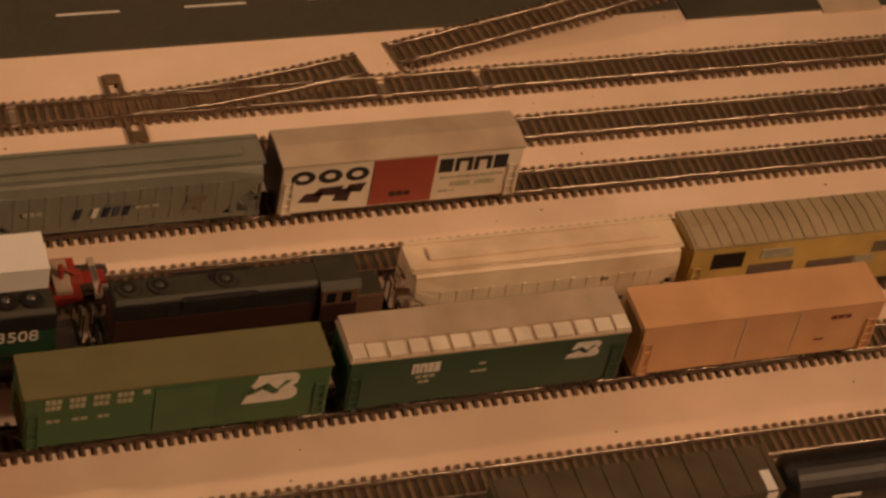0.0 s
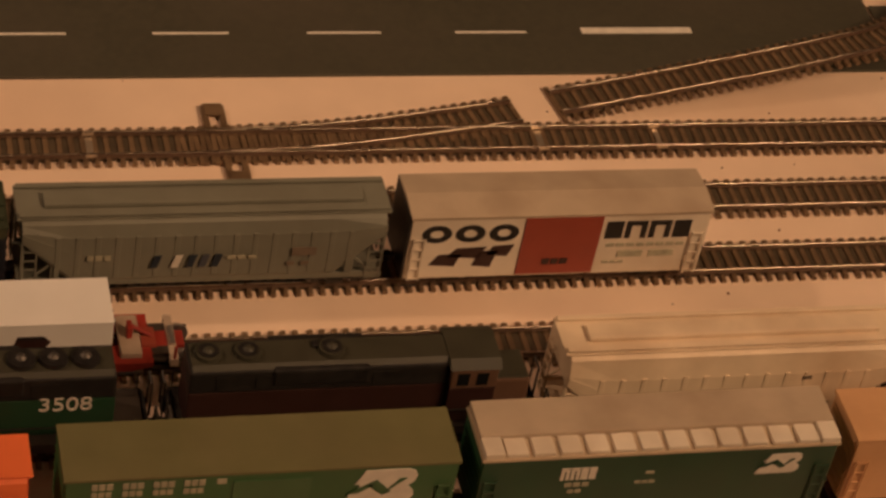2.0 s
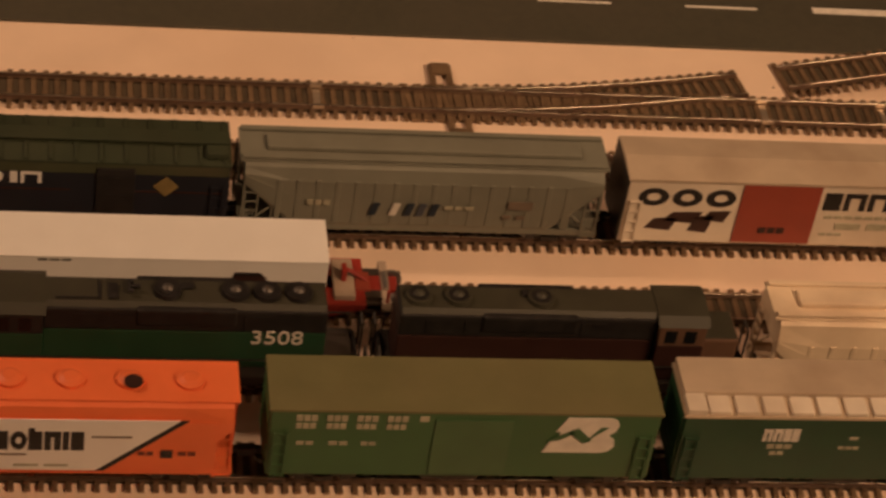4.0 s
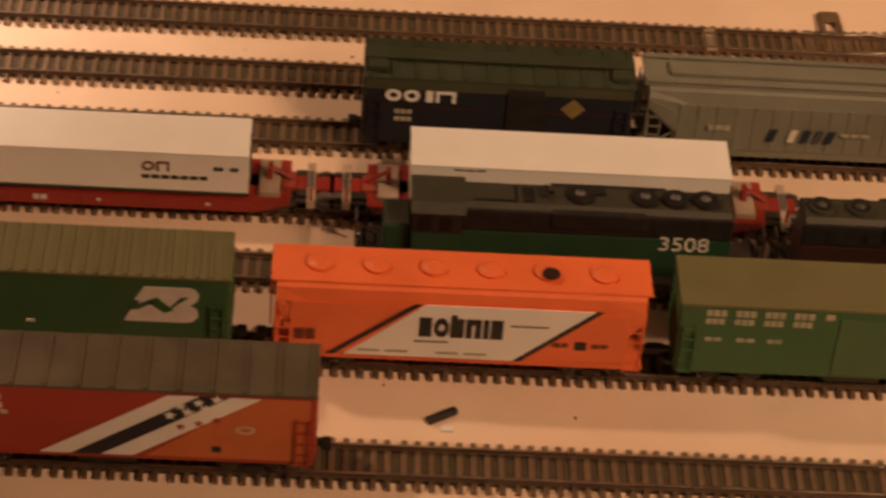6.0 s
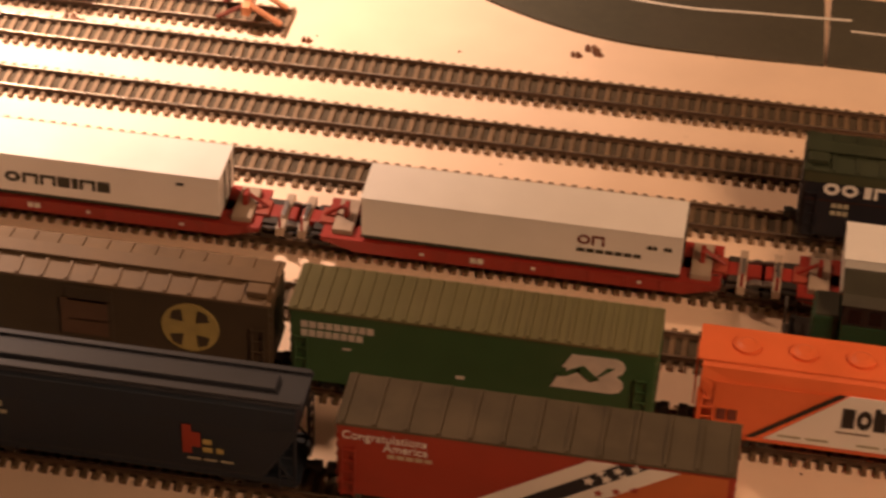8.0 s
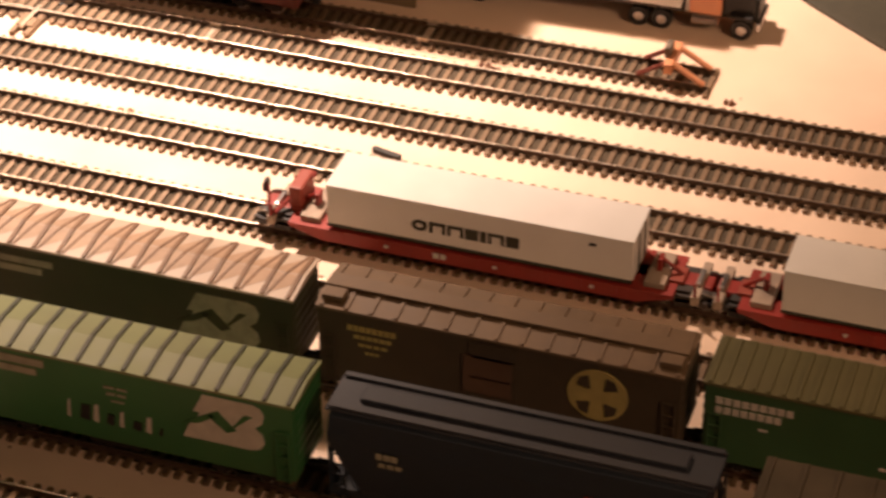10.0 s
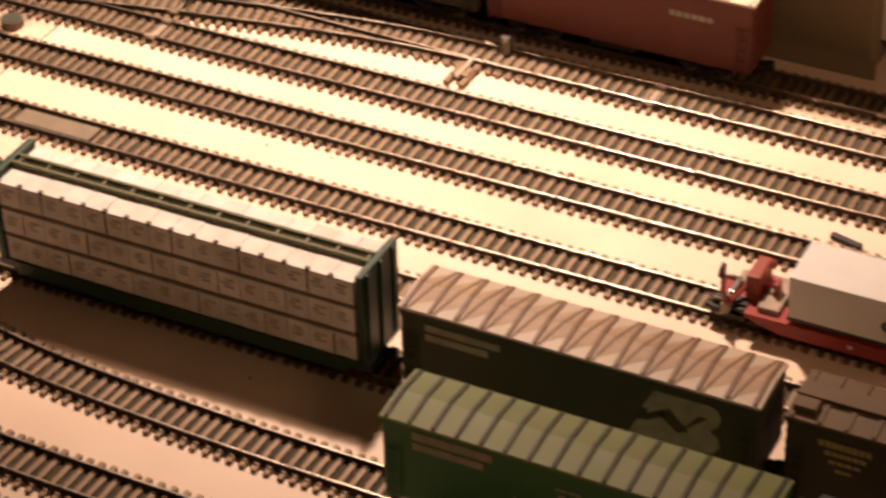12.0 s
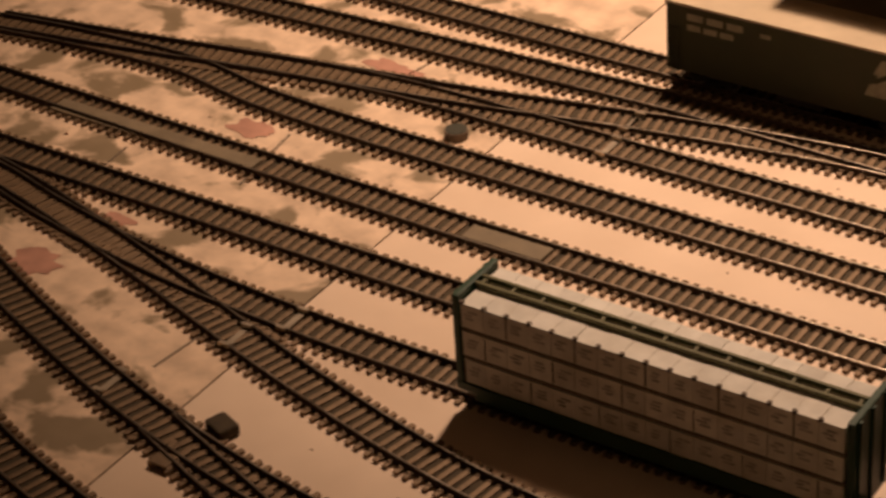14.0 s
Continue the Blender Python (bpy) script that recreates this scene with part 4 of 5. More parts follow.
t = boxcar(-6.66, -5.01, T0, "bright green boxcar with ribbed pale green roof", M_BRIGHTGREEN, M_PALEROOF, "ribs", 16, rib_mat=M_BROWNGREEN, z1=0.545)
k = local(-6.66, -5.01)
emblem(t, *k(-5.52, -5.14), 0.27, 0.52, F, M_WHITE, M_BRIGHTGREEN)
bars(t, M_DULL, F, [(*k(-6.52, -6.16), 0.475, 0.515, 1), (*k(-6.52, -6.20), 0.425, 0.460, 1), (*k(-5.88, -5.76), 0.440, 0.452, 2), (*k(-5.87, -5.77), 0.405, 0.418, 2), (*k(-5.85, -5.79), 0.370, 0.380, 1)])
for i, (w, h) in enumerate(((0.03, 0.10), (0.09, 0.09), (0.05, 0.10), (0.07, 0.06), (0.04, 0.09), (0.08, 0.05), (0.05, 0.09), (0.03, 0.04))):
    x = -6.07 + i * 0.062
    part("spray_mark", plate(B(), list(zip(k(x, x + w * 0.5, x + w * 0.6, x + 0.01), (0.245, 0.235, 0.235 + h, 0.250 + h * 0.8))), F), M_WHITE if i % 2 == 0 else M_BLACK, t, "smeared white and black spray mark")

# dark cars on the frontmost track
t = boxcar(2.55, 4.17, TO, "dark green boxcar with flat dusty roof", M_BROWNGREEN, M_BICROOF, "ribs", 11, z1=0.50, peak=0.012)
bars(t, M_TRAILER, F, [(0.72, 0.78, 0.40, 0.49, 1)])
part("white_placard", box(B(), 0.71, 0.77, -0.164, -0.02, 0.502, 0.512), M_TRAILER, t, "white card on the roof edge")
t = thing("tank_car", 5.10, TO, 0, "black tank car with domed ends", "tank car")
part("tank", disc(B(), (-0.80, 0, 0.34), 0.165, 1.60, "x", 28), M_BLACK, t)
for s in (-1, 1):
    part("tank_end", disc(B(), (s * 0.80, 0, 0.34), 0.165, s * 0.06, "x", 28, top=0.09), M_BLACK, t)
part("walkway", box(B(), -0.86, 0.86, -0.06, 0.06, 0.12, 0.18, 0.004), M_UNDER, t)
part("dome", disc(B(), (0, 0, 0.49), 0.06, 0.07, n=18), M_BLACK, t)
bars(t, M_WHITE, -0.165, [(-0.60, -0.42, 0.36, 0.385, 1)])
wheel_sets(t, (-0.56, 0.56))
couplers(t, 0.86)


# ---- train on the third track ----
def locomotive(x0, x1, y, label, hood, low, roof, fans, cab, nose, face):
    """face: -1 or +1, the way that the short hood points; x of fans and cab are in the world."""
    c = (x0 + x1) / 2
    L = (x1 - x0) / 2
    t = thing("locomotive", c, y, 0, label, "locomotive", "locomotives")
    lo, hi = sorted((fans["hood"][0] - c, fans["hood"][1] - c))
    part("frame", box(B(), -L + 0.03, L - 0.03, -0.165, 0.165, 0.125, 0.185, 0.006), M_UNDER, t)
    part("long_hood_lower", box(B(), lo, hi, -0.103, 0.103, 0.185, 0.40, 0.006), low, t)
    part("long_hood_upper", box(B(), lo, hi, -0.105, 0.105, 0.40, 0.525, 0.012), hood, t)
    part("roof_cap", prism(B(), [(-0.098, 0.520), (-0.070, 0.545), (0.070, 0.545), (0.098, 0.520)], lo + 0.01, hi - 0.01), roof, t)
    part("dynamic_brake", box(B(), (lo + hi) / 2 - 0.22, (lo + hi) / 2 + 0.22, -0.116, 0.116, 0.44, 0.532, 0.012), hood, t)
    for x in fans["x"]:
        f = part("fan", disc(B(), (x - c, 0, 0.540), 0.066, 0.026, n=22, top=0.060), fans["m"], t)
        part("fan_grille", disc(B(), (x - c, 0, 0.566), 0.046, 0.004, n=18), M_BLACK, f)
        part("fan_hub", disc(B(), (x - c, 0, 0.570), 0.026, 0.012, n=14, top=0.010), fans["hub"], f, "domed fan hub")
    a, b = sorted((cab[0] - c, cab[1] - c))
    cb = part("cab", box(B(), a, b, -0.140, 0.140, 0.185, 0.40, 0.006), low, t)
    part("cab_upper", box(B(), a, b, -0.140, 0.140, 0.40, 0.522, 0.008), cab[2], cb)
    part("cab_roof", prism(B(), [(-0.144, 0.518), (-0.095, 0.549), (0.095, 0.549), (0.144, 0.518)], a - 0.008, b + 0.012), roof, cb)
    for q in (a + 0.03, (a + b) / 2 + 0.01):
        part("cab_window", rect(B(), q, q + 0.055, 0.42, 0.495, -0.140, 0.002), M_GLASS, cb)
    front = a if face < 0 else b
    for q in (-0.10, 0.025):
        x0, x1 = sorted((front, front + face * 0.003))
        part("windscreen", box(B(), x0, x1, q, q + 0.075, 0.43, 0.495), M_GLASS, cb)
    a, b = sorted((nose[0] - c, nose[1] - c))
    part("short_hood", box(B(), a, b, -0.098, 0.098, 0.185, 0.405, 0.014), nose[2], t)
    part("nose_top", box(B(), a + 0.01, b - 0.01, -0.09, 0.09, 0.400, 0.412, 0.005), roof, t)
    part("fuel_tank", box(B(), -0.30, 0.25, -0.13, 0.13, 0.06, 0.125, 0.02), M_UNDER, t)
    for i in range(5):
        x = lo + 0.12 + i * (hi - lo - 0.3) / 5
        part("hood_louvre", rect(B(), x, x + 0.12, 0.42, 0.50, -0.105, 0.003), M_BLACK, t)
    for q in fans["gear"]:
        x = q - c
        part("roof_frame", box(B(), x - 0.26, x - 0.06, -0.062, -0.050, 0.544, 0.552, 0.002), M_BLACK, t)
        part("roof_frame", box(B(), x - 0.072, x - 0.06, -0.050, 0.050, 0.544, 0.552, 0.002), M_BLACK, t)
        part("roof_hatch", box(B(), x - 0.03, x + 0.015, -0.06, 0.04, 0.544, 0.556, 0.004), M_BLACK, t)
        bm = B()
        for k in (-0.03, 0.0, 0.03):
            disc(bm, (x + 0.06, k, 0.572), 0.007, 0.05 - abs(k), "x", 8, top=0.013)
        rod(bm, (x + 0.07, 0, 0.544), (x + 0.07, 0, 0.575), 0.007)
        rod(bm, (x + 0.06, -0.035, 0.572), (x + 0.06, 0.035, 0.572), 0.006)
        part("horn", bm, M_BLACK, t)
    part("exhaust_outlet", box(B(), (lo + hi) / 2 - 0.03, (lo + hi) / 2 + 0.03, 0.01, 0.05, 0.544, 0.560, 0.004), M_BLACK, t)
    bm = B()
    for s in (-1, 1):
        rod(bm, (-L + 0.05, s * 0.16, 0.285), (L - 0.05, s * 0.16, 0.285), 0.0045, 5)
        for i in range(11):
            x = -L + 0.05 + i * (2 * L - 0.1) / 10
            rod(bm, (x, s * 0.16, 0.18), (x, s * 0.16, 0.285), 0.004, 5)
    part("handrail", bm, M_BLACK, t)
    for s in (-1, 1):
        bm = B()
        for q in (-0.15, -0.07, 0.07, 0.15):
            rod(bm, (s * L, q, 0.10), (s * L, q, 0.30), 0.006, 5)
        for q in (-1, 1):
            rod(bm, (s * L, q * 0.15, 0.30), (s * L, q * 0.07, 0.30), 0.006, 5)
        part("end_rail", bm, M_HUB, t, "dull metal end handrail")
        for q in (-1, 1):
            x, w = sorted((s * (L - 0.08), s * (L - 0.005)))
            part("step", box(B(), x, w, q * 0.14 - 0.022, q * 0.14 + 0.022, 0.06, 0.13, 0.004), M_UNDER, t)
        part("pilot", box(B(), *sorted((s * (L - 0.05), s * (L - 0.02))), -0.15, 0.15, 0.06, 0.185, 0.004), hood, t)
    wheel_sets(t, (-L + 0.36, L - 0.36), 0.14, 0.056)
    couplers(t, L - 0.02)
    return t


t = locomotive(-1.22, 0.70, T2, "black and green road-switcher locomotive with white road number", M_BLACK, M_DKGREEN, M_LOCOGREY,
               {"hood": (-0.74, 0.51), "x": (-0.20, 0.10, 0.24, 0.38), "m": M_BLACK, "hub": M_HUB, "gear": (-0.43,)}, (-0.97, -0.74, M_BLACK), (-1.10, -0.97, M_DKGREEN), -1)
words("road_number", "3508", 0.115, 0.17 + 0.26, 0.335, -0.103, M_WHITE, t, 1.05)
part("headlight", disc(B(), (-0.715, -0.03, 0.50), 0.012, -0.012, "x", 10), M_STEEL, t)
locomotive(0.76, 2.52, T2, "maroon and black road-switcher locomotive with grey roof", M_BLACK, M_MAROON, M_LOCOGREY,
           {"hood": (0.83, 2.02), "x": (0.92, 1.10, 1.48), "m": M_LOCOGREY, "hub": M_LOCOGREY, "gear": ()}, (2.02, 2.24, M_CABBROWN), (2.24, 2.42, M_CABBROWN), 1)

t = hopper(2.56, 4.25, T2, "cream covered hopper with ribbed hull and rusty dust", M_HOPTAN, M_HOPTAN, 0, True, bays=3, z1=0.565, ribs=14, bulge=0.170, slope=0.26)
bars(t, M_LUMGAP, -0.172, [(0.36, 0.42, 0.215, 0.245, 1), (0.45, 0.51, 0.215, 0.245, 1), (0.34, 0.38, 0.40, 0.42, 1)])
t = boxcar(4.32, 6.02, T2, "weathered yellow boxcar with grey ribbed roof", M_YELLOW, M_YROOF, "ribs", 22, z1=0.56, side_ribs=0)
k = local(4.32, 6.02)
bars(t, M_BLACK, F, [(*k(4.46, 4.67), 0.375, 0.50, 1)])
bars(t, M_DULL, F, [(*k(4.78, 5.00), 0.42, 0.50, 1), (*k(5.45, 5.58), 0.30, 0.36, 1)])
bars(t, M_LUMGAP, F, [(*k(4.72, 5.02), 0.27, 0.38, 1), (*k(5.12, 5.44), 0.28, 0.36, 1), (*k(5.55, 5.72), 0.38, 0.47, 1)])


# ---- spine cars with white trailers ----
def spine(x0, x1, a, b, label):
    c = (x0 + x1) / 2
    t = thing("spine_car", c, T3, 0, label, "spine car", "spine cars")
    L = (x1 - x0) / 2
    part("spine", box(B(), -L, L, -0.05, 0.05, 0.085, 0.145, 0.006), M_SPINE, t)
    bm = loft(B(), [(x, [(-0.165, 0.075 + d), (-0.165, 0.145), (0.165, 0.145), (0.165, 0.075 + d)]) for x, d in ((a - c - 0.20, 0.05), (a - c - 0.03, 0.0), (b - c + 0.03, 0.0), (b - c + 0.20, 0.05))])
    part("side_frame", bm, M_SPINE, t)
    bm = B()
    for i in range(9):
        x = a - c + 0.08 + i * (b - a - 0.16) / 8
        box(bm, x - 0.012, x + 0.012, -0.170, -0.163, 0.085, 0.145, 0.002)
    part("side_rib", bm, M_SPINE, t)
    for e, s in ((a - c, -1), (b - c, 1)):
        q = e + s * 0.10
        part("hitch_pad", box(B(), q - 0.05, q + 0.05, -0.13, 0.13, 0.140, 0.175, 0.006), M_PAD, t, "pale grey hitch pad")
        part("red_plate", box(B(), q + s * 0.09 - 0.035, q + s * 0.09 + 0.035, -0.06, 0.06, 0.138, 0.160, 0.005), M_PANELRED, t, "bright red plate")
        part("hitch_post", box(B(), q - 0.012, q + 0.012, -0.03, 0.03, 0.16, 0.24, 0.004), M_SPINE, t)
        part("hitch_strut", rod(B(), (q, 0.0, 0.235), (q + s * 0.11, 0.0, 0.16), 0.01), M_SPINE, t)
        w = q + s * 0.20
        part("silver_clip", box(B(), w - 0.012, w + 0.012, -0.06, 0.06, 0.140, 0.170, 0.004), M_STEEL, t, "bright metal clip")
        part("end_beam", box(B(), w - 0.02, w + 0.02, -0.15, 0.15, 0.10, 0.148, 0.004), M_PAD, t, "pale grey end beam")
        part("end_handle", rod(B(), (w, -0.14, 0.14), (w, -0.14, 0.22), 0.008), M_SPINE, t)
    bars(t, M_WHITE, -0.171, [(a - c + 0.55, a - c + 0.62, 0.105, 0.135, 2), (a - c + 0.30, a - c + 0.32, 0.11, 0.125, 1), (a - c + 0.85, a - c + 0.87, 0.11, 0.125, 1), (b - c - 0.2, b - c - 0.18, 0.11, 0.125, 1)])
    wheel_sets(t, (-L + 0.12, L - 0.12))
    return t


def trailer(a, b, label):
    c, L = (a + b) / 2, (b - a) / 2
    t = thing("semi_trailer", c, T3, 0, label, "trailer", "white trailers")
    part("box_body", box(B(), -L, L, -0.148, 0.148, 0.166, 0.395, 0.006), M_TRAILER, t)
    part("roof_sheet", box(B(), -L - 0.003, L + 0.003, -0.151, 0.151, 0.392, 0.400, 0.003), M_TRAILER, t)
    for s in (-1, 1):
        part("bottom_rail", box(B(), -L, L, s * 0.148 - 0.004, s * 0.148 + 0.004, 0.160, 0.176, 0.002), M_LOCOGREY, t, "grey bottom rail")
    for q in (-0.05, 0.05):
        part("door_bar", rod(B(), (L + 0.005, q, 0.18), (L + 0.005, q, 0.385), 0.004), M_LOCOGREY, t)
    part("landing_leg", box(B(), -L + 0.30, -L + 0.34, -0.10, 0.10, 0.146, 0.17, 0.004), M_LOCOGREY, t)
    return t


t = spine(-5.92, -3.66, -5.55, -4.02, "red articulated spine car with a brake wheel at its end")
wheel_post = part("brake_post", rod(B(), (-1.10, -0.06, 0.14), (-1.10, -0.06, 0.27), 0.009), M_SPINE, t)
part("brake_wheel", disc(B(), (-1.115, -0.06, 0.27), 0.038, 0.012, "x", 18), M_MAROON, wheel_post, "dark red brake wheel")
part("end_frame", box(B(), -1.00, -0.93, -0.05, 0.13, 0.14, 0.27, 0.012), M_PANELRED, t, "bright red raised hitch frame")
part("end_frame_bar", rod(B(), (-1.05, -0.12, 0.15), (-0.92, 0.12, 0.26), 0.012), M_SPINE, t)
spine(-3.64, -1.35, -3.31, -1.74, "red articulated spine car under a white trailer")
spine(-1.33, 0.92, -0.97, 0.56, "red articulated spine car under a white trailer")
YT = -0.148
t = trailer(-5.55, -4.02, "white semi-trailer with dark lettering on a spine car")
shapes(t, "onnbinb", -0.33, 0.22, 0.235, 0.295, YT, M_LOCOGREY)
bars(t, M_BLACK, YT, [(0.55, 0.585, 0.335, 0.350, 1)])
t = trailer(-3.31, -1.74, "white semi-trailer with small red mark on a spine car")
shapes(t, "on", 0.28, 0.42, 0.29, 0.345, YT, M_REDBROWN, 0.2)
bars(t, M_LOCOGREY, YT, [(0.62, 0.67, 0.305, 0.325, 2), (0.70, 0.74, 0.305, 0.325, 2), (0.28, 0.60, 0.245, 0.265, 7)])
t = trailer(-0.97, 0.56, "plain white semi-trailer with dark striped emblem")
bars(t, M_LOCOGREY, YT, [(-0.56, -0.40, 0.375, 0.382, 3)])
part("emblem", plate(B(), [(0.31, 0.235), (0.45, 0.235), (0.485, 0.29), (0.45, 0.325), (0.335, 0.325)], YT), M_MAROON, t, "dark red emblem")
bars(t, M_BLACK, YT - 0.004, [(0.34, 0.46, 0.310, 0.325, 1), (0.32, 0.44, 0.235, 0.250, 1)])

# ---- row on the fifth track ----
t = boxcar(-1.20, 0.12, T4, "black boxcar with dark green roof and white letters", M_NAVY, M_DKROOF, "walk", 12, z0=0.12, z1=0.505, rib_mat=M_DKROOF, door=[(0.04, 0.22, M_BLACK)])
k = local(-1.20, 0.12)
part("roof_fascia", rect(B(), -0.66, 0.66, 0.445, 0.505, F, 0.004), M_BROWNGREEN, t)
shapes(t, "oo", *k(-1.10, -0.92), 0.375, 0.445, F, M_TRAILER)
shapes(t, "in", *k(-0.90, -0.74), 0.375, 0.445, F, M_TRAILER)
part("diamond_placard", plate(B(), list(zip(k(-0.235, -0.175, -0.115, -0.175), (0.375, 0.315, 0.375, 0.435))), F, 0.005), M_DIAMOND, t, "yellow diamond placard")
bars(t, M_DULL, F, [(*k(-1.05, -0.96), 0.30, 0.325, 3), (*k(-1.05, -0.96), 0.255, 0.28, 3)])
bars(t, M_MAROON, F, [(*k(-1.18, -0.62), 0.335, 0.343, 1), (*k(-0.40, 0.10), 0.335, 0.343, 1)])

t = hopper(0.18, 1.95, T4, "grey covered hopper with blue spray marks", M_GREY, M_GREY, 0, True, bays=4, z1=0.515, ribs=16, slope=0.26)
k = local(0.18, 1.95)
for x, m in ((0.80, M_BLUE), (0.90, M_WHITE), (0.97, M_BLUE), (1.03, M_BLUEROOF), (1.09, M_BLUE)):
    part("spray_mark", plate(B(), list(zip(k(x, x + 0.035, x + 0.055, x + 0.02), (0.245, 0.245, 0.32, 0.32))), -0.172), m, t, "blue and white spray mark")
bars(t, M_DULL, -0.172, [(*k(1.17, 1.32), 0.29, 0.31, 3), (*k(0.50, 0.62), 0.30, 0.33, 3)])
bars(t, M_LUMGAP, -0.172, [(*k(1.46, 1.50), 0.24, 0.262, 1), (*k(1.53, 1.57), 0.24, 0.262, 1), (*k(1.48, 1.60), 0.30, 0.35, 1)])

t = boxcar(2.06, 3.60, T4, "white boxcar with red door panel and black letters", M_SOO, M_SOOROOF, "plain", z0=0.11, z1=0.500, end_mat=M_BLACK, peak=0.030)
k = local(2.06, 3.60)
part("black_end", box(B(), -0.782, -0.772, -0.158, 0.158, 0.115, 0.505), M_BLACK, t, "black car end")
part("red_door", rect(B(), *k(2.635, 3.035), 0.125, 0.490, F, 0.006), M_PANELRED, t, "red door panel")
bars(t, M_MAROON, F - 0.006, [(*k(2.76, 2.90), 0.19, 0.225, 3)])
shapes(t, "ooo", *k(2.12, 2.63), 0.345, 0.455, F, M_BLACK)
shapes(t, "bnnb", *k(3.06, 3.52), 0.345, 0.455, F, M_BLACK)
for x, z, w, h in ((2.18, 0.20, 0.16, 0.07), (2.26, 0.25, 0.20, 0.06), (2.40, 0.19, 0.12, 0.10), (2.46, 0.26, 0.14, 0.06)):
    part("spray_mark", plate(B(), list(zip(k(x, x + w * 0.8, x + w, x + w * 0.25), (z, z - 0.012, z + h, z + h * 0.9))), F), M_MAROON, t, "dark red spray mark")
bars(t, M_DULL, F, [(*k(3.08, 3.50), 0.29, 0.31, 8), (*k(3.08, 3.20), 0.18, 0.195, 3), (*k(3.15, 3.48), 0.22, 0.26, 2)])

# ---- back siding: two boxcars, bumper and a parked lorry ----
# both roofs get pale materials, so the lamplight on them is in the colour
t = boxcar(-9.70, -8.04, T7, "dark green boxcar with roof coloured pale as lamplit", M_BROWNGREEN, M_CREAM, "plain", z1=0.545, peak=0.014)
emblem(t, 0.35, 0.68, 0.28, 0.50, F, M_DULL, M_BROWNGREEN)
bars(t, M_DULL, F, [(-0.70, -0.34, 0.46, 0.50, 3), (-0.70, -0.40, 0.40, 0.435, 3), (-0.26, -0.20, 0.46, 0.485, 1)])
t = boxcar(-7.98, -6.46, T7, "oxide red boxcar with bright ribbed roof", M_REDBROWN, M_ZROOF, "ribs", 13, z1=0.545, rib_mat=M_ZROOF, peak=0.016)
bars(t, M_DULL, F, [(-0.62, -0.56, 0.40, 0.43, 1), (-0.53, -0.48, 0.40, 0.43, 1), (-0.62, -0.57, 0.36, 0.385, 1), (-0.52, -0.48, 0.36, 0.385, 1), (-0.40, -0.37, 0.385, 0.395, 1), (0.30, 0.55, 0.40, 0.43, 6)])
t = thing("track_bumper", -4.36, T7, 0, "orange-red track bumper at the siding's end", "bumper")
part("bumper_beam", box(B(), -0.02, 0.03, -0.13, 0.13, 0.10, 0.16, 0.008), M_PINK, t)
for s in (-1, 1):
    part("bumper_leg", rod(B(), (-0.17, s * 0.085, 0.045), (0.0, s * 0.085, 0.15), 0.014), M_REDBROWN, t)
    part("bumper_brace", rod(B(), (0.20, s * 0.085, 0.045), (0.02, s * 0.085, 0.15), 0.016), M_PINK, t)
part("bumper_head", box(B(), -0.035, 0.0, -0.05, 0.05, 0.15, 0.215, 0.008), M_LUMGAP, t)

t = thing("lorry", -4.96, 3.62, 0, "parked articulated lorry with pale grey trailer and orange cab", "lorry", rz=1.5)
tb = part("trailer_body", box(B(), -1.00, 0.52, -0.148, 0.148, 0.150, 0.560, 0.006), M_TRAILER, t, "pale trailer body")
part("trailer_floor", box(B(), -1.00, 0.52, -0.14, 0.14, 0.128, 0.150, 0.003), M_UNDER, tb)
shapes(t, "nnonnb", -0.60, 0.34, 0.245, 0.365, YT, M_LOCOGREY)
part("cab", box(B(), 0.56, 0.74, -0.125, 0.125, 0.12, 0.40, 0.015), M_PINK, t, "orange cab")
part("bonnet", box(B(), 0.74, 0.93, -0.09, 0.09, 0.11, 0.255, 0.02), M_BLACK, t, "black bonnet")
part("windscreen", box(B(), 0.735, 0.745, -0.105, 0.105, 0.285, 0.375), M_GLASS, t)
part("side_window", rect(B(), 0.64, 0.71, 0.29, 0.375, -0.125, 0.003), M_GLASS, t)
part("grille", box(B(), 0.93, 0.95, -0.09, 0.09, 0.08, 0.24, 0.006), M_BLACK, t)
part("bumper", box(B(), 0.94, 0.965, -0.125, 0.125, 0.055, 0.105, 0.006), M_STEEL, t, "chrome bumper")
part("fuel_tank", disc(B(), (0.58, -0.11, 0.09), 0.035, 0.14, "x", 14), M_STEEL, t, "chrome fuel tank")
part("chassis", box(B(), 0.20, 0.93, -0.05, 0.05, 0.075, 0.125), M_UNDER, t)
for s in (-1, 1):
    part("exhaust_pipe", rod(B(), (0.545, s * 0.10, 0.12), (0.545, s * 0.10, 0.47), 0.012, 8), M_STEEL, t)
    part("front_wing", box(B(), 0.79, 0.92, s * 0.105 - 0.025, s * 0.105 + 0.025, 0.11, 0.14, 0.01), M_BLACK, t)
    for x in (-0.78, -0.65, 0.28, 0.41, 0.86):
        w = part("wheel", disc(B(), (x, s * 0.115 - 0.024, 0.058), 0.058, 0.048, "y", 20), M_TYRE, t)
        part("rim", disc(B(), (x, s * 0.115 + s * 0.024, 0.058), 0.028, s * 0.003, "y", 14), M_STEEL, w)

# ---- small litter on the board ----
def chip(x, y, w, d, h, rz, label, material, name="debris"):
    ob = solid(name, box(B(), -w / 2, w / 2, -d / 2, d / 2, 0, h, min(w, d, h) * 0.25), material, label, "debris", group="litter")
    ob.matrix_basis = pose(x * U, y * U, 0, 0, 0, rz)


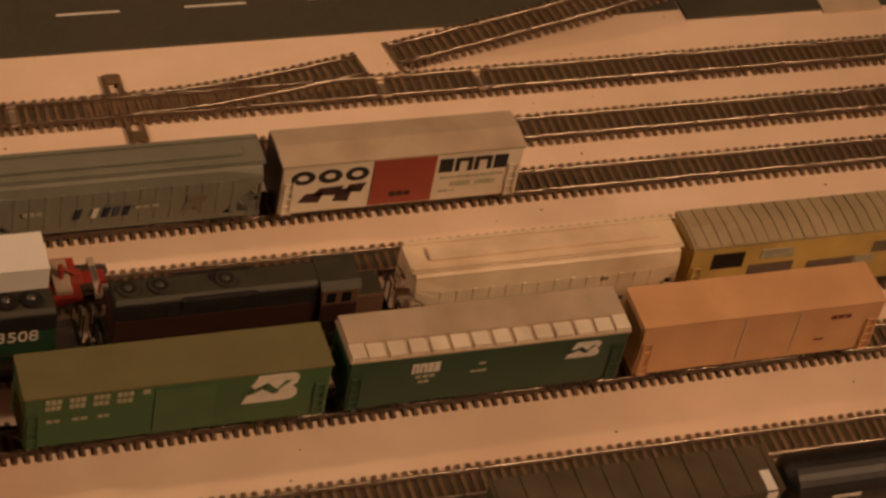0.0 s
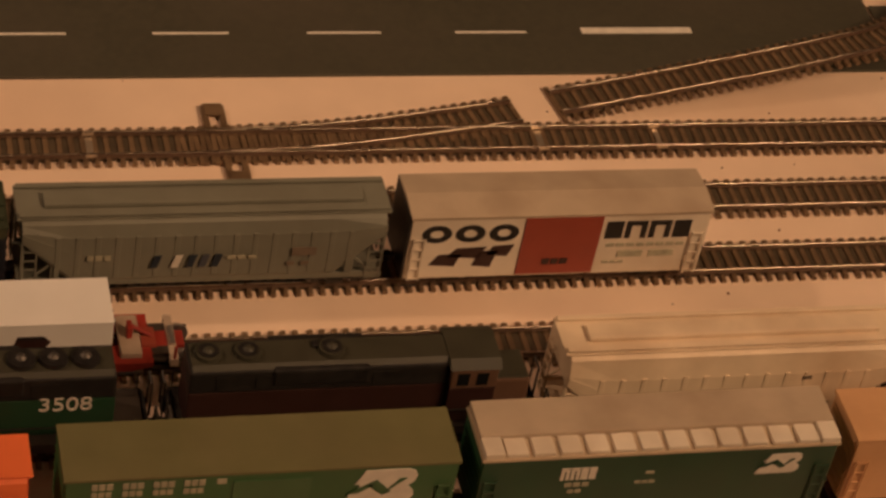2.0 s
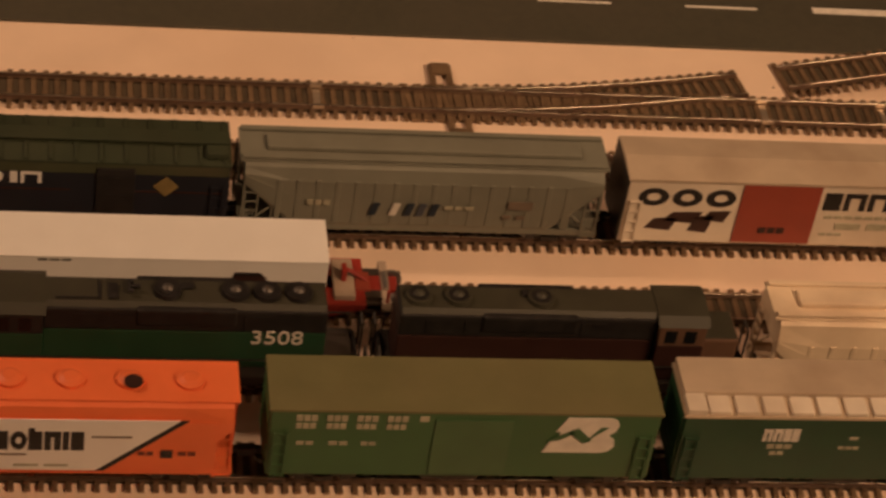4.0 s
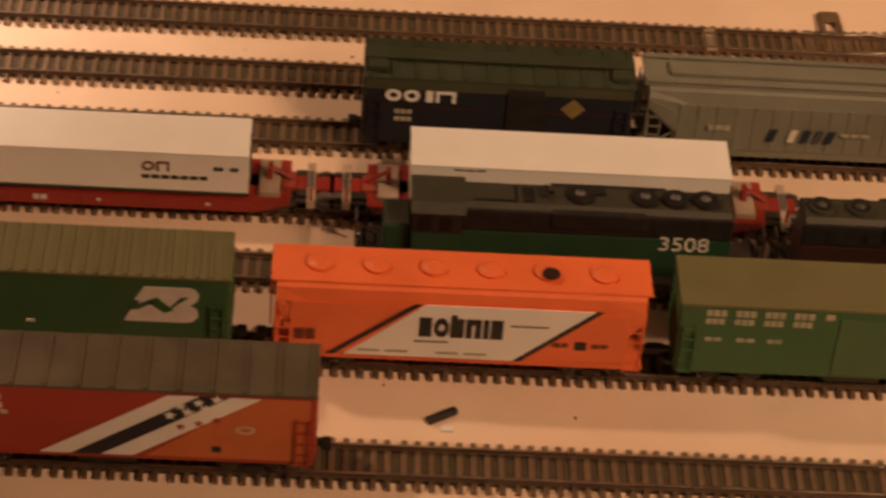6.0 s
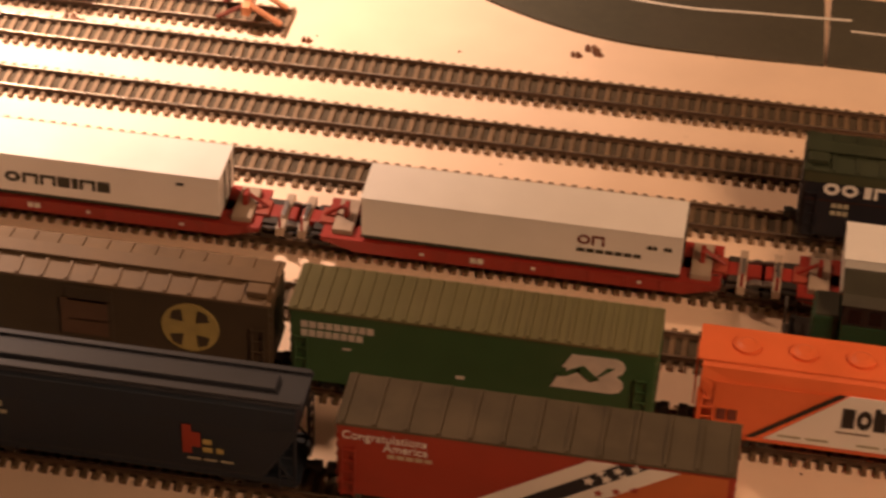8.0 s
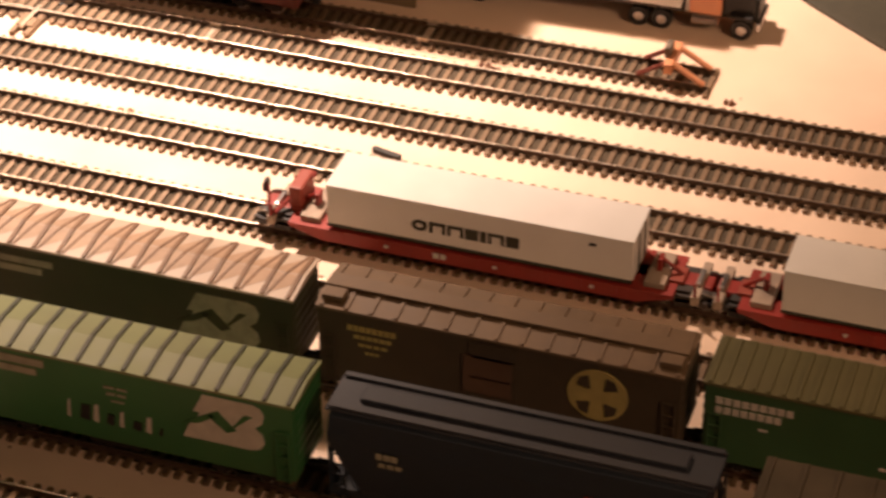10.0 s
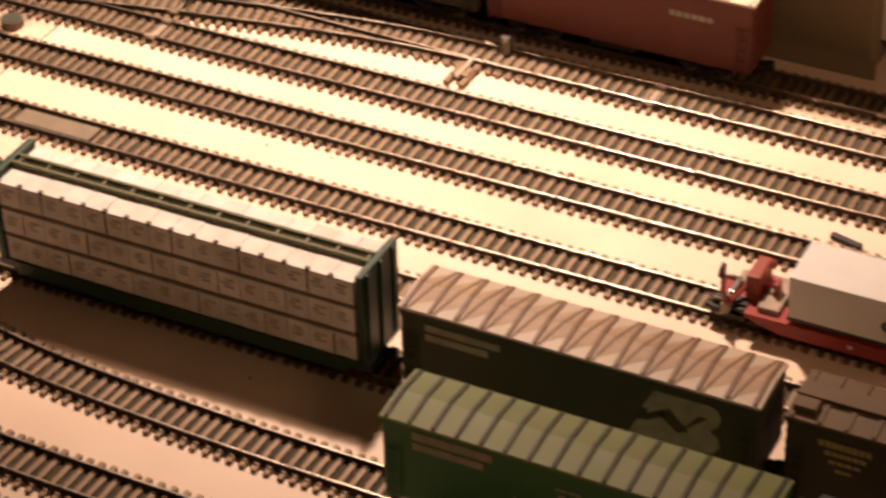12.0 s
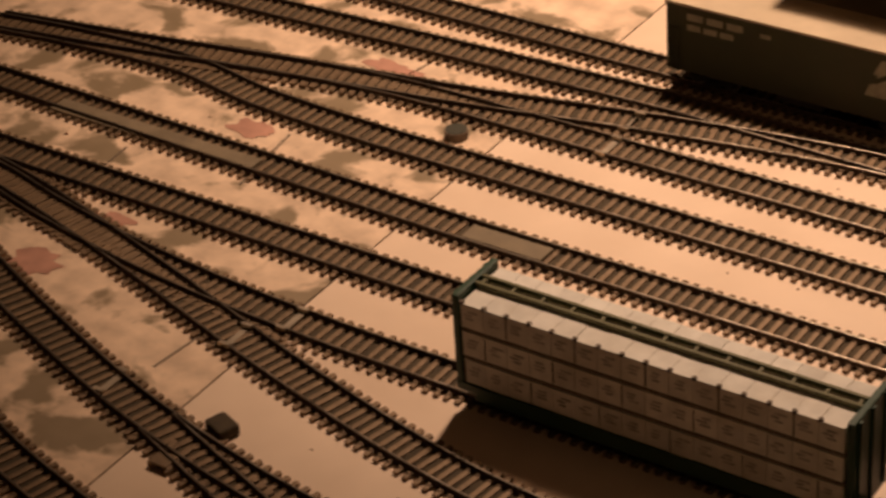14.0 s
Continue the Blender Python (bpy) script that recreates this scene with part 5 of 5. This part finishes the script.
chip(-0.81, -0.385, 0.15, 0.035, 0.03, 32, "small dark loose tie on the board", M_UNDER, "loose_tie")
chip(-5.565, 1.81, 0.17, 0.035, 0.03, -14, "small dark loose tie on the board", M_UNDER, "loose_tie")
chip(-0.79, -0.46, 0.05, 0.03, 0.012, 5, "pale paint fleck on the board", M_TRAILER)
chip(-9.92, -0.84, 0.14, 0.11, 0.06, -20, "dark brown lump beside the track", M_WEB, "lump")
for x, y, r in ((-7.02, 1.757, 0.055), (-5.35, 2.80, 0.04), (-5.28, 2.78, 0.025), (-2.42, 3.10, 0.04), (-2.50, 3.02, 0.03), (-2.38, 3.05, 0.025), (-4.0, 2.85, 0.03)):
    bm = B()
    for j in range(5):
        a = j * 1.3
        disc(bm, (r * math.cos(a) * 0.8, r * math.sin(a) * 0.6, 0.0), r * 0.45, 0.010 + 0.004 * j, n=7, top=r * 0.25)
    ob = solid("crumb_heap", bm, M_COFFEE, "tiny heap of brown crumbs on the board", "debris", "stuff")
    ob.matrix_basis = pose(x * U, y * U, 0)
t = thing("tin_lid", -10.44, 1.86, -0.002, "small round dull tin beside the ladder track", "tin")
part("tin_side", disc(B(), (0, 0, 0), 0.065, 0.05, n=22), M_LUMGAP, t)
part("tin_top", disc(B(), (0, 0, 0.05), 0.058, 0.004, n=22), M_LOCOGREY, t)
bm = B()
for i in range(150):
    x, y = random.uniform(-12.5, 6.0), random.uniform(-1.0, 3.2)
    r = random.uniform(0.004, 0.014)
    disc(bm, (x, y, -0.004), r, 0.010, n=5, top=r * 0.5)
tagged(solid("grit", bm, M_COFFEE, "scattered dark grit on the board", "grit"), kind="stuff")
bm = B()
for x, y, a, b in ((-11.49, 1.40, 0.16, 0.09), (-11.2, 2.33, 0.20, 0.07), (-11.65, -0.20, 0.16, 0.14), (-11.55, 0.32, 0.14, 0.06), (-10.95, 2.27, 0.14, 0.05)):
    n = 18
    vs = []
    for i in range(n):
        r = random.uniform(0.6, 1.15)
        vs.append(bm.verts.new((x + a * r * math.cos(2 * math.pi * i / n), y + b * r * math.sin(2 * math.pi * i / n), 0.0015)))
    bm.faces.new(vs)
tagged(solid("paint_smear", bm, M_SMEAR, "dull red paint smears on the stained board", "paint"), kind="stuff")
